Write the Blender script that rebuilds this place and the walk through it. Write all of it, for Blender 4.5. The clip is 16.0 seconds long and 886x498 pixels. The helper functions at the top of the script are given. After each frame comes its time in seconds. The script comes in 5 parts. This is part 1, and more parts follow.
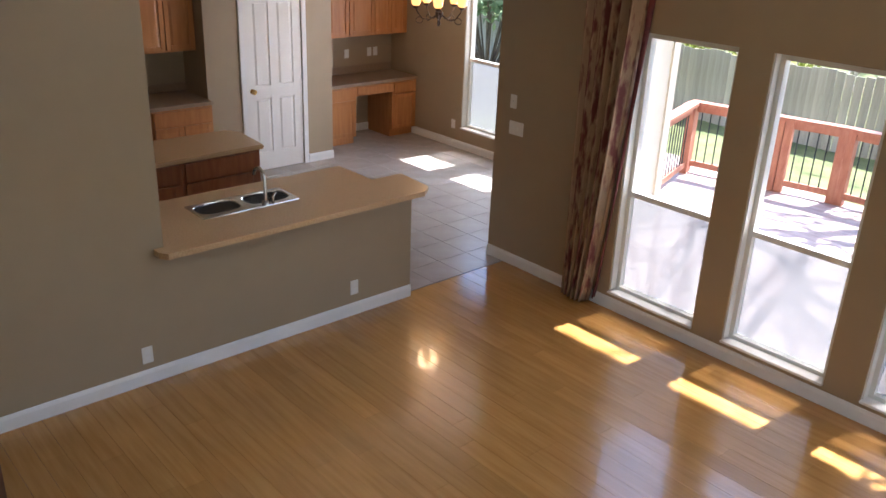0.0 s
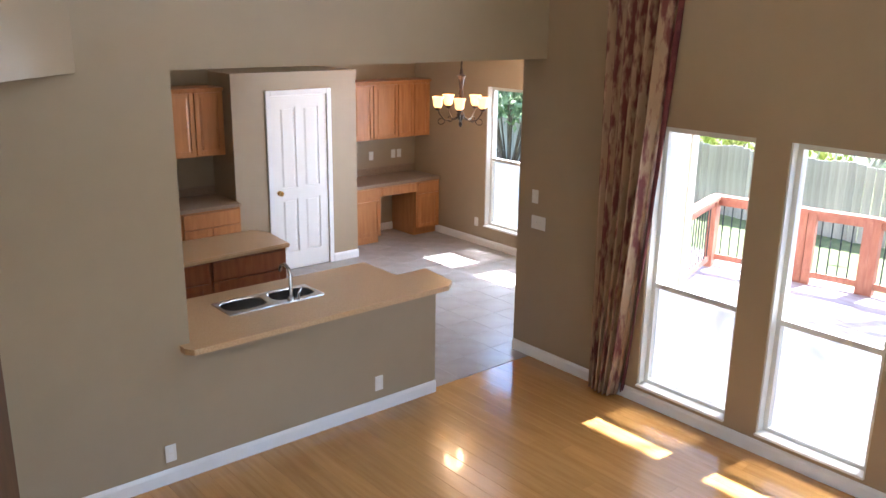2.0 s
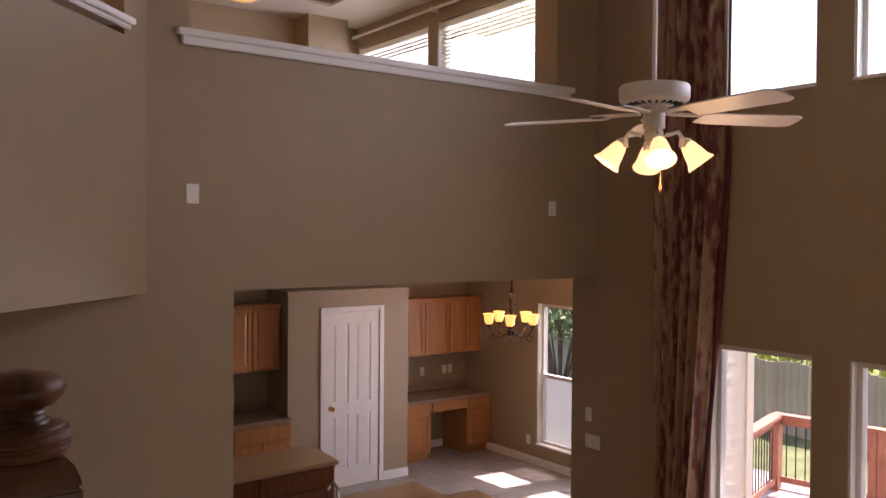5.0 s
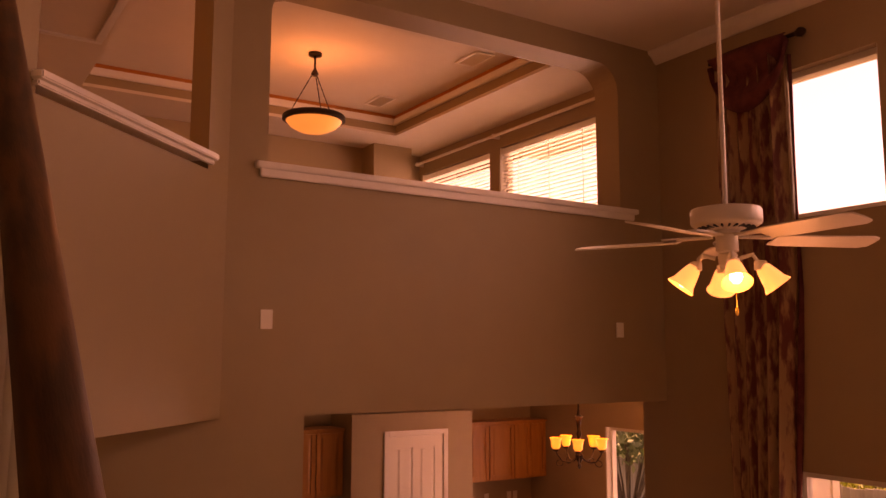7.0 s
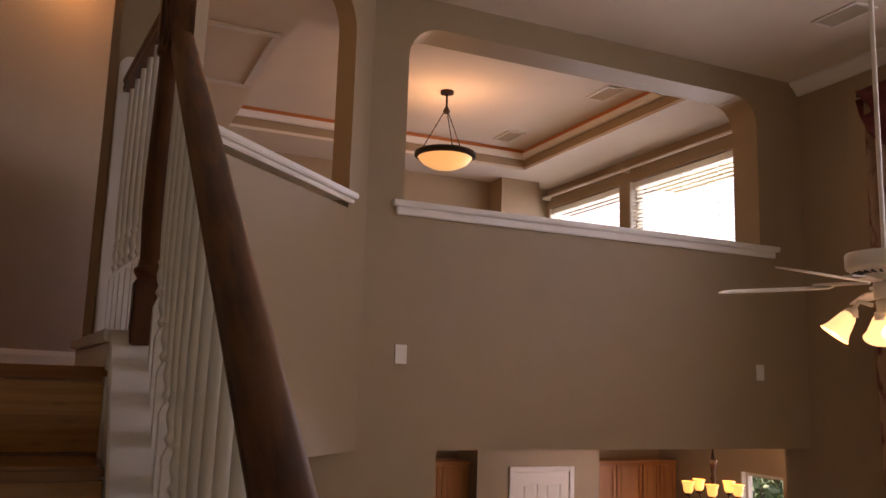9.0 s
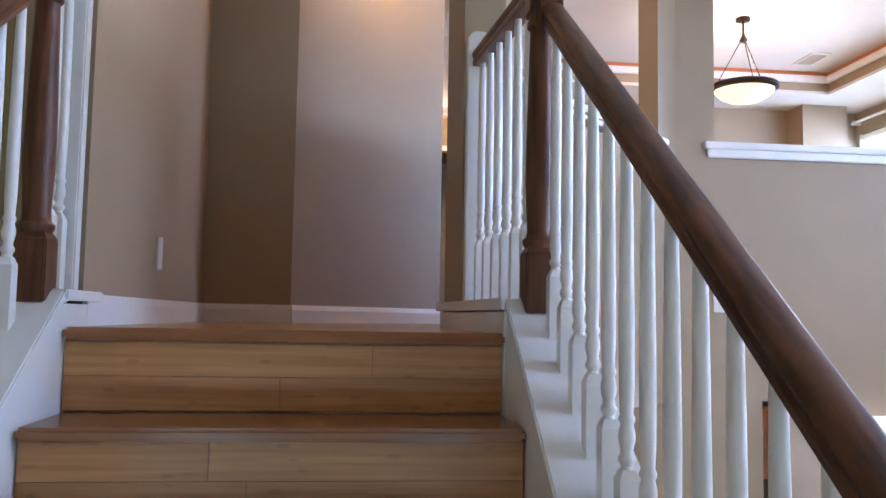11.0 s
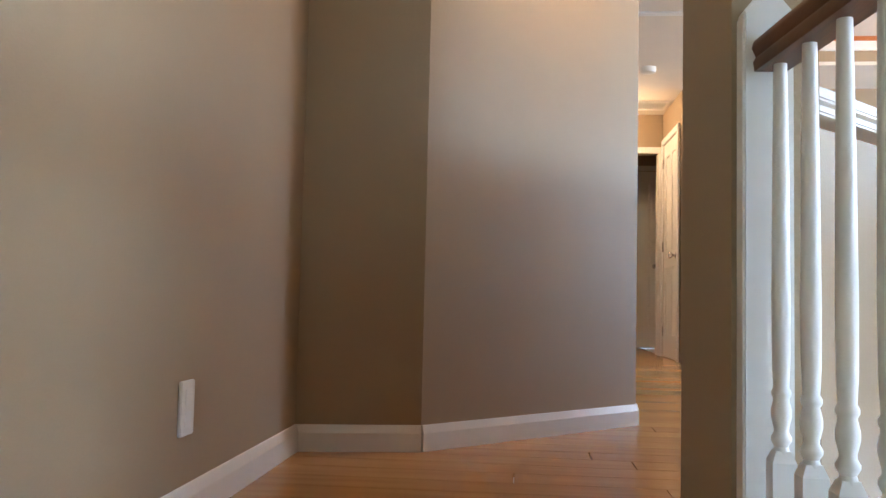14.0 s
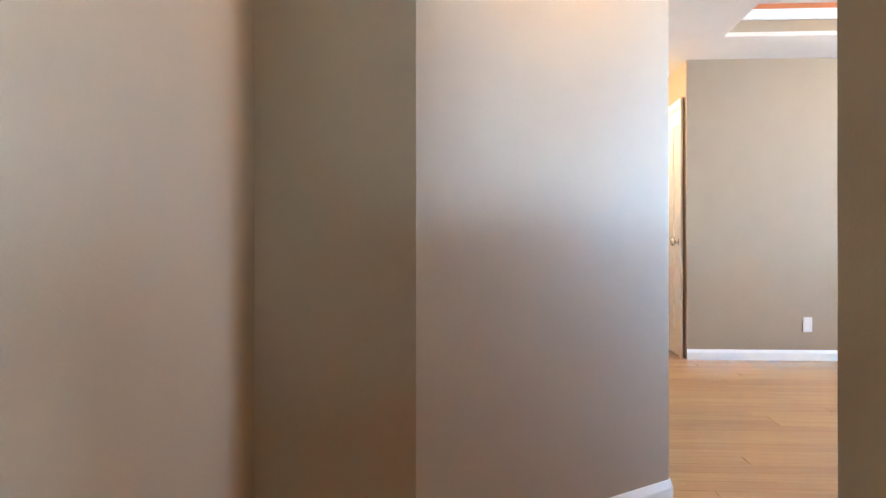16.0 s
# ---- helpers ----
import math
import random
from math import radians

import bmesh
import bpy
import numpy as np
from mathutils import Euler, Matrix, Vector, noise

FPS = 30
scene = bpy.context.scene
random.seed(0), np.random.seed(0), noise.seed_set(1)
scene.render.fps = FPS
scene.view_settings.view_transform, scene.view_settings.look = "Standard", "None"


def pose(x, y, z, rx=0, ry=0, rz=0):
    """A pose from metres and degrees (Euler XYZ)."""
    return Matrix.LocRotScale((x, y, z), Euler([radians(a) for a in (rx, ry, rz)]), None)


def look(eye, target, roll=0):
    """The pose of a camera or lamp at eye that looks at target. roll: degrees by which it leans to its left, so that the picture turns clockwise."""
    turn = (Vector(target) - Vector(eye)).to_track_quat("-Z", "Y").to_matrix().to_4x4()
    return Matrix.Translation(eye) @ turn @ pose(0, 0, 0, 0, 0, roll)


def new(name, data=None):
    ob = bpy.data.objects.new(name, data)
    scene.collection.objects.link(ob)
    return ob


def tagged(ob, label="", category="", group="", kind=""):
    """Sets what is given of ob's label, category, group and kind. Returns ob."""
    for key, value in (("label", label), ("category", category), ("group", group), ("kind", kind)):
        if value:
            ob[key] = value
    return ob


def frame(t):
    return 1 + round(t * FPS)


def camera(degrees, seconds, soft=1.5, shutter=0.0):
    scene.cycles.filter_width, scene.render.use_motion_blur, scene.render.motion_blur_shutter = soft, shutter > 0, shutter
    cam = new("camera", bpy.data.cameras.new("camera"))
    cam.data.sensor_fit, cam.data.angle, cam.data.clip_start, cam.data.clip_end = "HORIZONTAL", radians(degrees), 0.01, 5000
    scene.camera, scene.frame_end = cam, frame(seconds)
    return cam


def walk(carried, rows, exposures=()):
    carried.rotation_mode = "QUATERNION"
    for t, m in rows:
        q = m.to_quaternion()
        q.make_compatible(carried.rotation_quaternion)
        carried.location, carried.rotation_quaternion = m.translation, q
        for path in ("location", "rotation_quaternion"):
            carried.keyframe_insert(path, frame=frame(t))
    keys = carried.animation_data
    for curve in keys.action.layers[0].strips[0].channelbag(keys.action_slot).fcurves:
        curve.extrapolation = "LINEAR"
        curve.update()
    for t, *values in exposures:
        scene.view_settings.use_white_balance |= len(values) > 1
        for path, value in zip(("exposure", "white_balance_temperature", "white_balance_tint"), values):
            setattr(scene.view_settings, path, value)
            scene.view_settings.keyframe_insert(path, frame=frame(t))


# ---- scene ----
cam = camera(56.1, 16.0)
PATH = [
    (0, (0.488, 0.281, 2.937), (1.725, 1.653, 2.17), 2.3),
    (0.5, (0.479, 0.238, 2.89), (1.714, 1.669, 2.235), 1.7),
    (1, (0.486, 0.234, 2.883), (1.716, 1.704, 2.31), 0.6),
    (1.5, (0.476, 0.249, 2.886), (1.71, 1.729, 2.348), 0.4),
    (2, (0.473, 0.248, 2.89), (1.711, 1.723, 2.352), 0.8),
    (2.5, (0.46, 0.24, 2.888), (1.703, 1.727, 2.395), 1.3),
    (3, (0.458, 0.225, 2.889), (1.697, 1.748, 2.506), 1.1),
    (3.5, (0.45, 0.217, 2.898), (1.68, 1.772, 2.639), 1.0),
    (4, (0.451, 0.213, 2.909), (1.675, 1.785, 2.735), 0.9),
    (6.5, (0.363, 0.208, 2.93), (1.462, 1.874, 3.109), 0.1),
    (7, (0.352, 0.222, 2.94), (1.418, 1.9, 3.192), 0.1),
    (7.5, (0.351, 0.23, 2.939), (1.371, 1.927, 3.246), 0.0),
    (8, (0.341, 0.229, 2.93), (1.291, 1.962, 3.261), -0.1),
    (10.3, (0.118, 0.237, 3.067), (0.567, 2.17, 3.317), 1.2),
    (10.5, (0.091, 0.27, 3.031), (0.454, 2.222, 3.275), 0.3),
    (11, (-0.004, 0.291, 3.033), (0.206, 2.273, 3.196), 1.0),
    (11.5, (-0.05, 0.396, 3.009), (0.02, 2.393, 3.101), 0.4),
    (12, (-0.041, 0.665, 2.998), (-0.12, 2.662, 3.063), 0.9),
    (12.5, (-0.044, 0.951, 3.019), (-0.22, 2.941, 3.093), 1.3),
    (13, (-0.064, 1.242, 3.193), (-0.145, 3.24, 3.252), 1.1),
    (13.5, (-0.016, 1.409, 3.323), (-0.134, 3.403, 3.416), 1.2),
    (14, (0.001, 1.587, 3.475), (-0.18, 3.575, 3.6), 1.3),
    (14.5, (0.03, 1.724, 3.57), (-0.033, 3.72, 3.687), -0.5),
    (15, (0.037, 1.873, 3.677), (-0.165, 3.86, 3.785), 0.9),
    (15.5, (-0.035, 2.057, 3.742), (-0.3, 4.036, 3.85), -0.3),
    (16, (-0.099, 2.181, 3.847), (-0.227, 4.177, 3.853), -0.0),
]
EXPOSURES = [(0.0, 2.28, 6100, 17), (0.5, 2.75, 5900, 15), (1.5, 3.0, 5800, 15), (2.0, 3.0, 5700, 15), (2.5, 2.7, 5550, 15), (3.0, 3.0, 5700, 16), (3.5, 2.85, 5600, 16), (4.0, 2.05, 5300, 16), (4.2, 1.95, 5300, 16), (6.3, 1.12, 32000, 97), (7.0, 1.05, 52000, 104), (8.2, 1.4, 17500, 71), (10.3, 2.25, 5050, 18), (11.0, 3.25, 5000, 20), (11.5, 3.6, 5400, 20), (12.0, 3.65, 5450, 18), (12.5, 3.4, 5600, 16), (13.5, 3.7, 5350, 11), (14.0, 3.5, 5400, 10), (14.5, 3.5, 5400, 9), (15.0, 3.7, 5250, 9), (15.5, 3.95, 4900, 7), (16.0, 4.15, 4850, 7)]
walk(cam, [(t, look(e, a, r)) for t, e, a, r in PATH], EXPOSURES)

# ---- light ----
SUN_TAN, SUN_SKEW = 1.8, 0.08
SUN_ELEV = math.atan(SUN_TAN)
world = bpy.data.worlds.new("sky_world")
scene.world = world
world.use_nodes = True
wn = world.node_tree
sky = wn.nodes.new("ShaderNodeTexSky")
sky.sky_type = "NISHITA"
sky.sun_disc = False
sky.sun_elevation = SUN_ELEV
sky.sun_rotation = radians(95)
wn.nodes["Background"].inputs[1].default_value = 0.15
wn.links.new(sky.outputs[0], wn.nodes["Background"].inputs[0])
sun = new("sun", bpy.data.lights.new("sun", "SUN"))
sun.data.energy, sun.data.angle, sun.data.color = 5.0, radians(0.5), (1.0, 0.94, 0.85)
sun.matrix_world = look((20, -20 * SUN_SKEW, 20 * SUN_TAN), (0, 0, 0))


def area_light(name, at, to, w, h, power, color):
    ob = new(name, bpy.data.lights.new(name, "AREA"))
    ob.data.shape, ob.data.size, ob.data.size_y, ob.data.energy, ob.data.color = "RECTANGLE", w, h, power, color
    ob.matrix_world = look(at, to)
    return ob


def bulb(name, at, power, radius=0.04, color=(1.0, 0.62, 0.3)):
    ob = new(name, bpy.data.lights.new(name, "POINT"))
    ob.data.energy, ob.data.shadow_soft_size, ob.data.color = power, radius, color
    ob.location = at
    return ob


FAN_W, CHAND_W, PEND_W, HALL_W, FARH_W, SOUTH_W, LOFT_W, EX_GLASS = 0.5, 4.5, 5.0, 1.7, 2.6, 2.4, 12.0, 5.578
UPPER_W, NOOK_W = 4.0, 13.0
NX_GLASS = 7.83
SKYCOL = (0.75, 0.875, 1.0)
# unseen rear lamps, added to brighten the risers and the great room
for wx in (-1.4, 1.2, 3.8):
    area_light("window_light", (wx, -3.3, 1.1), (wx, 3, 1.6), 1.5, 1.5, SOUTH_W, SKYCOL)
for wy in (6.41, 8.08):
    area_light("window_light", (EX_GLASS, wy, 4.5), (0, wy, 4.4), 1.4, 1.1, LOFT_W, SKYCOL)
for wy in (2.46, 1.47, 0.48):
    area_light("window_light", (EX_GLASS + 0.06, wy, 4.41), (0, wy, 4.0), 0.7, 1.0, UPPER_W, SKYCOL)
area_light("window_light", (NX_GLASS, 6.71, 1.2), (0, 6.71, 0.9), 0.6, 1.6, NOOK_W, SKYCOL)

# ---- materials ----
def mat(name, color, rough=0.6, metal=0.0, grain=0.0, scale=8.0, bump=0.0, bscale=60.0, stretch=(1, 1, 1), spec=0.5, coat=0.0, vary=0.0):
    m = bpy.data.materials.new(name)
    m.use_nodes = True
    n, l = m.node_tree.nodes, m.node_tree.links
    p = n["Principled BSDF"]
    p.inputs["Base Color"].default_value = (*color, 1)
    p.inputs["Roughness"].default_value = rough
    p.inputs["Metallic"].default_value = metal
    p.inputs["Specular IOR Level"].default_value = spec
    p.inputs["Coat Weight"].default_value = coat
    p.inputs["Coat Roughness"].default_value = 0.12
    co = n.new("ShaderNodeTexCoord")
    mp = n.new("ShaderNodeMapping")
    mp.inputs["Scale"].default_value = stretch
    l.new(co.outputs["Object"], mp.inputs[0])
    if grain:
        a, b = n.new("ShaderNodeTexNoise"), n.new("ShaderNodeTexNoise")
        a.inputs["Scale"].default_value, a.inputs["Detail"].default_value = scale, 6
        b.inputs["Scale"].default_value, b.inputs["Detail"].default_value = scale * 0.17, 3
        add = n.new("ShaderNodeMath")
        add.operation = "ADD"
        r = n.new("ShaderNodeMapRange")
        r.inputs[1].default_value, r.inputs[2].default_value = 0.6, 1.4
        r.inputs[3].default_value, r.inputs[4].default_value = 1 - grain, 1 + grain
        l.new(mp.outputs[0], a.inputs[0]), l.new(mp.outputs[0], b.inputs[0])
        l.new(a.outputs[0], add.inputs[0]), l.new(b.outputs[0], add.inputs[1])
        l.new(add.outputs[0], r.inputs[0])
        out = r.outputs[0]
        if vary:
            oi = n.new("ShaderNodeObjectInfo")
            vr = n.new("ShaderNodeMapRange")
            vr.inputs[3].default_value, vr.inputs[4].default_value = 1 - vary, 1 + vary
            mul = n.new("ShaderNodeMath")
            mul.operation = "MULTIPLY"
            l.new(oi.outputs["Random"], vr.inputs[0])
            l.new(vr.outputs[0], mul.inputs[0]), l.new(out, mul.inputs[1])
            out = mul.outputs[0]
        h = n.new("ShaderNodeHueSaturation")
        h.inputs["Color"].default_value = (*color, 1)
        l.new(out, h.inputs["Value"])
        l.new(h.outputs[0], p.inputs["Base Color"])
        rr = n.new("ShaderNodeMapRange")
        rr.inputs[1].default_value, rr.inputs[2].default_value = 0.6, 1.4
        rr.inputs[3].default_value, rr.inputs[4].default_value = rough * 0.85, min(1, rough * 1.15)
        l.new(add.outputs[0], rr.inputs[0]), l.new(rr.outputs[0], p.inputs["Roughness"])
    if bump:
        c = n.new("ShaderNodeTexNoise")
        c.inputs["Scale"].default_value, c.inputs["Detail"].default_value = bscale, 4
        bp = n.new("ShaderNodeBump")
        bp.inputs["Strength"].default_value, bp.inputs["Distance"].default_value = bump, 0.002
        l.new(mp.outputs[0], c.inputs[0]), l.new(c.outputs[0], bp.inputs["Height"]), l.new(bp.outputs[0], p.inputs["Normal"])
    return m


def two_tone(name, ca, cb, rough, scale, lo=0.45, hi=0.6, stretch=(1, 1, 1), bump=0.2, vary=0.0):
    """A material that blends two colours by a noise at one scale and fine grain at another."""
    m = mat(name, ca, rough)
    n, l = m.node_tree.nodes, m.node_tree.links
    p = n["Principled BSDF"]
    mp = [x for x in n if x.type == "MAPPING"][0]
    mp.inputs["Scale"].default_value = stretch
    a, f = n.new("ShaderNodeTexNoise"), n.new("ShaderNodeTexNoise")
    a.inputs["Scale"].default_value, a.inputs["Detail"].default_value = scale, 5
    f.inputs["Scale"].default_value = scale * 9
    r = n.new("ShaderNodeMapRange")
    r.inputs[1].default_value, r.inputs[2].default_value = lo, hi
    mix = n.new("ShaderNodeMix")
    mix.data_type = "RGBA"
    mix.inputs[6].default_value, mix.inputs[7].default_value = (*ca, 1), (*cb, 1)
    l.new(mp.outputs[0], a.inputs[0]), l.new(mp.outputs[0], f.inputs[0])
    l.new(a.outputs[0], r.inputs[0]), l.new(r.outputs[0], mix.inputs[0])
    out = mix.outputs[2]
    if vary:
        oi, vr, h = n.new("ShaderNodeObjectInfo"), n.new("ShaderNodeMapRange"), n.new("ShaderNodeHueSaturation")
        vr.inputs[3].default_value, vr.inputs[4].default_value = 1 - vary, 1 + vary
        l.new(oi.outputs["Random"], vr.inputs[0]), l.new(vr.outputs[0], h.inputs["Value"]), l.new(out, h.inputs["Color"])
        out = h.outputs[0]
    l.new(out, p.inputs["Base Color"])
    bp = n.new("ShaderNodeBump")
    bp.inputs["Strength"].default_value, bp.inputs["Distance"].default_value = bump, 0.002
    l.new(f.outputs[0], bp.inputs["Height"]), l.new(bp.outputs[0], p.inputs["Normal"])
    return m


def glow(name, color, strength):
    m = mat(name, color, 0.5)
    p = m.node_tree.nodes["Principled BSDF"]
    p.inputs["Emission Color"].default_value = (*color, 1)
    p.inputs["Emission Strength"].default_value = strength
    return m


M_WALL = mat("taupe_wall_paint", (0.356, 0.271, 0.172), 0.55, grain=0.05, scale=5, bump=0.25, bscale=140)
M_CEIL = mat("ceiling_paint", (0.72, 0.66, 0.58), 0.8, grain=0.04, scale=6, bump=0.4, bscale=120)
M_WHITE = mat("white_trim_paint", (0.80, 0.79, 0.77), 0.35, grain=0.04, scale=9, bump=0.1, bscale=40)
M_DOOR = mat("white_door_paint", (0.82, 0.80, 0.76), 0.4, grain=0.03, scale=6, bump=0.15, bscale=90, stretch=(1, 1, 0.2))
M_OLIVE = mat("olive_wall_paint", (0.44, 0.35, 0.16), 0.6, grain=0.05, scale=5, bump=0.25, bscale=140)
def world_grain(m):
    """Reads the grain from the place in the world, so that no two boards share it."""
    n, l = m.node_tree.nodes, m.node_tree.links
    g = n.new("ShaderNodeNewGeometry")
    mp = [x for x in n if x.type == "MAPPING"][0]
    l.new(g.outputs["Position"], mp.inputs[0])
    p = n["Principled BSDF"]
    p.inputs["Coat Weight"].default_value, p.inputs["Coat Roughness"].default_value = 0.5, 0.06
    return m


M_FLOOR = world_grain(two_tone("oak_floor", (0.43, 0.215, 0.058), (0.53, 0.285, 0.088), 0.2, 3.0, 0.3, 0.7, (9, 0.7, 1), 0.05, 0.09))
M_FLOORX = world_grain(two_tone("oak_floor_hall", (0.41, 0.21, 0.068), (0.49, 0.265, 0.09), 0.27, 3.0, 0.3, 0.7, (0.7, 9, 1), 0.05, 0.10))
M_TREAD = two_tone("bamboo_tread", (0.28, 0.115, 0.038), (0.36, 0.16, 0.055), 0.22, 5.0, 0.35, 0.65, (0.8, 8, 8), 0.1, 0.1)
M_RISER = two_tone("bamboo_riser", (0.43, 0.205, 0.06), (0.55, 0.29, 0.095), 0.35, 5.0, 0.38, 0.62, (0.5, 8, 13), 0.1, 0.12)
M_RAIL = two_tone("stained_oak", (0.055, 0.018, 0.006), (0.155, 0.057, 0.019), 0.4, 5.0, 0.36, 0.60, (11, 0.9, 2.5), 0.15)
M_POST = two_tone("stained_oak_post", (0.07, 0.024, 0.008), (0.155, 0.056, 0.018), 0.42, 6.0, 0.35, 0.65, (9, 9, 0.8), 0.15)
M_CAB = two_tone("maple_cabinet", (0.42, 0.165, 0.048), (0.50, 0.21, 0.066), 0.38, 4.0, 0.35, 0.65, (6, 6, 0.7), 0.1, 0.06)
M_CABD = two_tone("cherry_island", (0.25, 0.08, 0.03), (0.33, 0.12, 0.045), 0.38, 4.0, 0.35, 0.65, (6, 6, 0.7), 0.1, 0.06)
M_COUNTER = two_tone("tan_laminate", (0.50, 0.32, 0.165), (0.58, 0.39, 0.215), 0.3, 90.0, 0.4, 0.6, (1, 1, 1), 0.03)
M_COUNTD = two_tone("taupe_laminate", (0.25, 0.17, 0.11), (0.32, 0.225, 0.15), 0.35, 90.0, 0.4, 0.6, (1, 1, 1), 0.03)
M_TILE = two_tone("grey_floor_tile", (0.36, 0.33, 0.31), (0.42, 0.39, 0.37), 0.25, 5.0, 0.35, 0.65, (1, 1, 1), 0.1, 0.06)
M_GROUT = mat("grout", (0.37, 0.335, 0.305), 0.85, grain=0.1, scale=30)
M_STEEL = mat("stainless_steel", (0.60, 0.60, 0.60), 0.22, 1.0, grain=0.05, scale=40, stretch=(1, 12, 1))
M_BRASS = mat("brass", (0.75, 0.50, 0.20), 0.25, 1.0, grain=0.05, scale=30)
M_BRONZE = mat("dark_bronze", (0.045, 0.03, 0.022), 0.4, 0.8, grain=0.15, scale=30)
M_PLASTIC = mat("white_plastic", (0.78, 0.76, 0.72), 0.35, grain=0.02, scale=20)
M_VINYL = mat("white_vinyl_frame", (0.74, 0.74, 0.70), 0.35, grain=0.04, scale=12)
M_SLOT = mat("dark_slot", (0.03, 0.03, 0.03), 0.6, grain=0.1, scale=20)
M_CURTAIN = two_tone("burgundy_damask", (0.15, 0.034, 0.03), (0.36, 0.235, 0.14), 0.75, 22.0, 0.44, 0.60, (1, 1, 0.3), 0.3)
M_SWAG = two_tone("burgundy_velvet", (0.10, 0.015, 0.018), (0.15, 0.03, 0.03), 0.8, 14.0, 0.4, 0.6, (1, 1, 1), 0.3)
M_COPPER = mat("copper_paint", (0.50, 0.17, 0.05), 0.5, grain=0.06, scale=10)
M_FANW = mat("fan_white", (0.74, 0.70, 0.64), 0.35, grain=0.03, scale=14)
M_SHADE = glow("frosted_shade", (1.0, 0.66, 0.30), 0.42)
M_BULB = glow("lit_bulb", (1.0, 0.85, 0.6), 4.0)
M_AMBER = glow("amber_glass", (1.0, 0.50, 0.13), 0.5)
M_BOWL = glow("alabaster_bowl", (1.0, 0.60, 0.22), 0.25)
M_DECK = two_tone("deck_boards", (0.38, 0.30, 0.29), (0.48, 0.395, 0.385), 0.65, 4.0, 0.35, 0.65, (6, 0.8, 1), 0.3, 0.12)
M_RED = two_tone("redwood_stain", (0.36, 0.14, 0.09), (0.44, 0.20, 0.13), 0.6, 6.0, 0.35, 0.65, (4, 4, 1), 0.3)
M_IRON = mat("black_picket", (0.03, 0.035, 0.04), 0.45, 0.3, grain=0.1, scale=30)
M_FENCE = two_tone("weathered_fence", (0.36, 0.33, 0.29), (0.48, 0.45, 0.40), 0.85, 3.0, 0.35, 0.65, (4, 4, 0.5), 0.4, 0.12)
M_SIDING = mat("cream_siding", (0.70, 0.66, 0.54), 0.6, grain=0.06, scale=8, bump=0.2, bscale=50)
M_GRASS = two_tone("lawn", (0.08, 0.105, 0.035), (0.145, 0.165, 0.065), 0.9, 2.0, 0.35, 0.65, (1, 1, 1), 0.8)
M_LEAF = two_tone("leaves", (0.035, 0.085, 0.02), (0.09, 0.16, 0.035), 0.6, 3.0, 0.4, 0.6, (1, 1, 1), 0.2)
M_BUSH = two_tone("pale_leaves", (0.10, 0.17, 0.08), (0.22, 0.30, 0.16), 0.6, 3.0, 0.4, 0.6, (1, 1, 1), 0.2)
# bright yellow-green: sunlight on the lawn put into the leaf colour
M_LIME = two_tone("sunlit_lawn_green", (0.24, 0.30, 0.04), (0.36, 0.38, 0.07), 0.6, 3.0, 0.4, 0.6, (1, 1, 1), 0.2)
M_BARK = two_tone("bark", (0.12, 0.09, 0.07), (0.19, 0.15, 0.12), 0.9, 8.0, 0.4, 0.6, (3, 3, 0.6), 0.7)
M_ROCK = two_tone("limestone", (0.34, 0.31, 0.26), (0.46, 0.43, 0.37), 0.9, 2.0, 0.35, 0.65, (1, 1, 1), 0.6)
def flecks(m, stretch, size, dark):
    """Short dark node marks scattered over a bamboo material."""
    n, l = m.node_tree.nodes, m.node_tree.links
    p = n["Principled BSDF"]
    src = p.inputs["Base Color"].links[0].from_socket
    g, mp, v = n.new("ShaderNodeNewGeometry"), n.new("ShaderNodeMapping"), n.new("ShaderNodeTexVoronoi")
    mp.inputs["Scale"].default_value = stretch
    v.inputs["Scale"].default_value = 1.0
    r, h = n.new("ShaderNodeMapRange"), n.new("ShaderNodeHueSaturation")
    r.inputs[1].default_value, r.inputs[2].default_value = size * 0.6, size
    r.inputs[3].default_value, r.inputs[4].default_value = dark, 1.0
    l.new(g.outputs["Position"], mp.inputs[0]), l.new(mp.outputs[0], v.inputs["Vector"])
    l.new(v.outputs["Distance"], r.inputs[0]), l.new(r.outputs[0], h.inputs["Value"])
    l.new(src, h.inputs["Color"]), l.new(h.outputs[0], p.inputs["Base Color"])


flecks(M_RISER, (11, 1, 31), 0.2, 0.8)
M_FLOORX.node_tree.nodes["Principled BSDF"].inputs["Coat Weight"].default_value = 0.15
# burgundy and tan vertical stripes in the curtain's colour, about one to a fold
_n, _l = M_CURTAIN.node_tree.nodes, M_CURTAIN.node_tree.links
_r = [x for x in _n if x.type == "MAP_RANGE"][0]
_a = _r.inputs[0].links[0].from_socket
_co = [x for x in _n if x.type == "TEX_COORD"][0]
_w, _s = _n.new("ShaderNodeTexWave"), _n.new("ShaderNodeMath")
_w.bands_direction = "Y"
_w.inputs["Scale"].default_value, _w.inputs["Distortion"].default_value = 3.0, 0.5
_s.operation, _s.inputs[1].default_value = "MULTIPLY_ADD", 0.2
_l.new(_co.outputs["Object"], _w.inputs[0]), _l.new(_w.outputs[1], _s.inputs[0]), _l.new(_a, _s.inputs[2]), _l.new(_s.outputs[0], _r.inputs[0])
_r.inputs[1].default_value, _r.inputs[2].default_value = 0.47, 0.64
M_BLIND = mat("white_slat", (0.80, 0.78, 0.72), 0.5, grain=0.03, scale=10)
_n, _l = M_BLIND.node_tree.nodes, M_BLIND.node_tree.links
_t, _m = _n.new("ShaderNodeBsdfTranslucent"), _n.new("ShaderNodeMixShader")
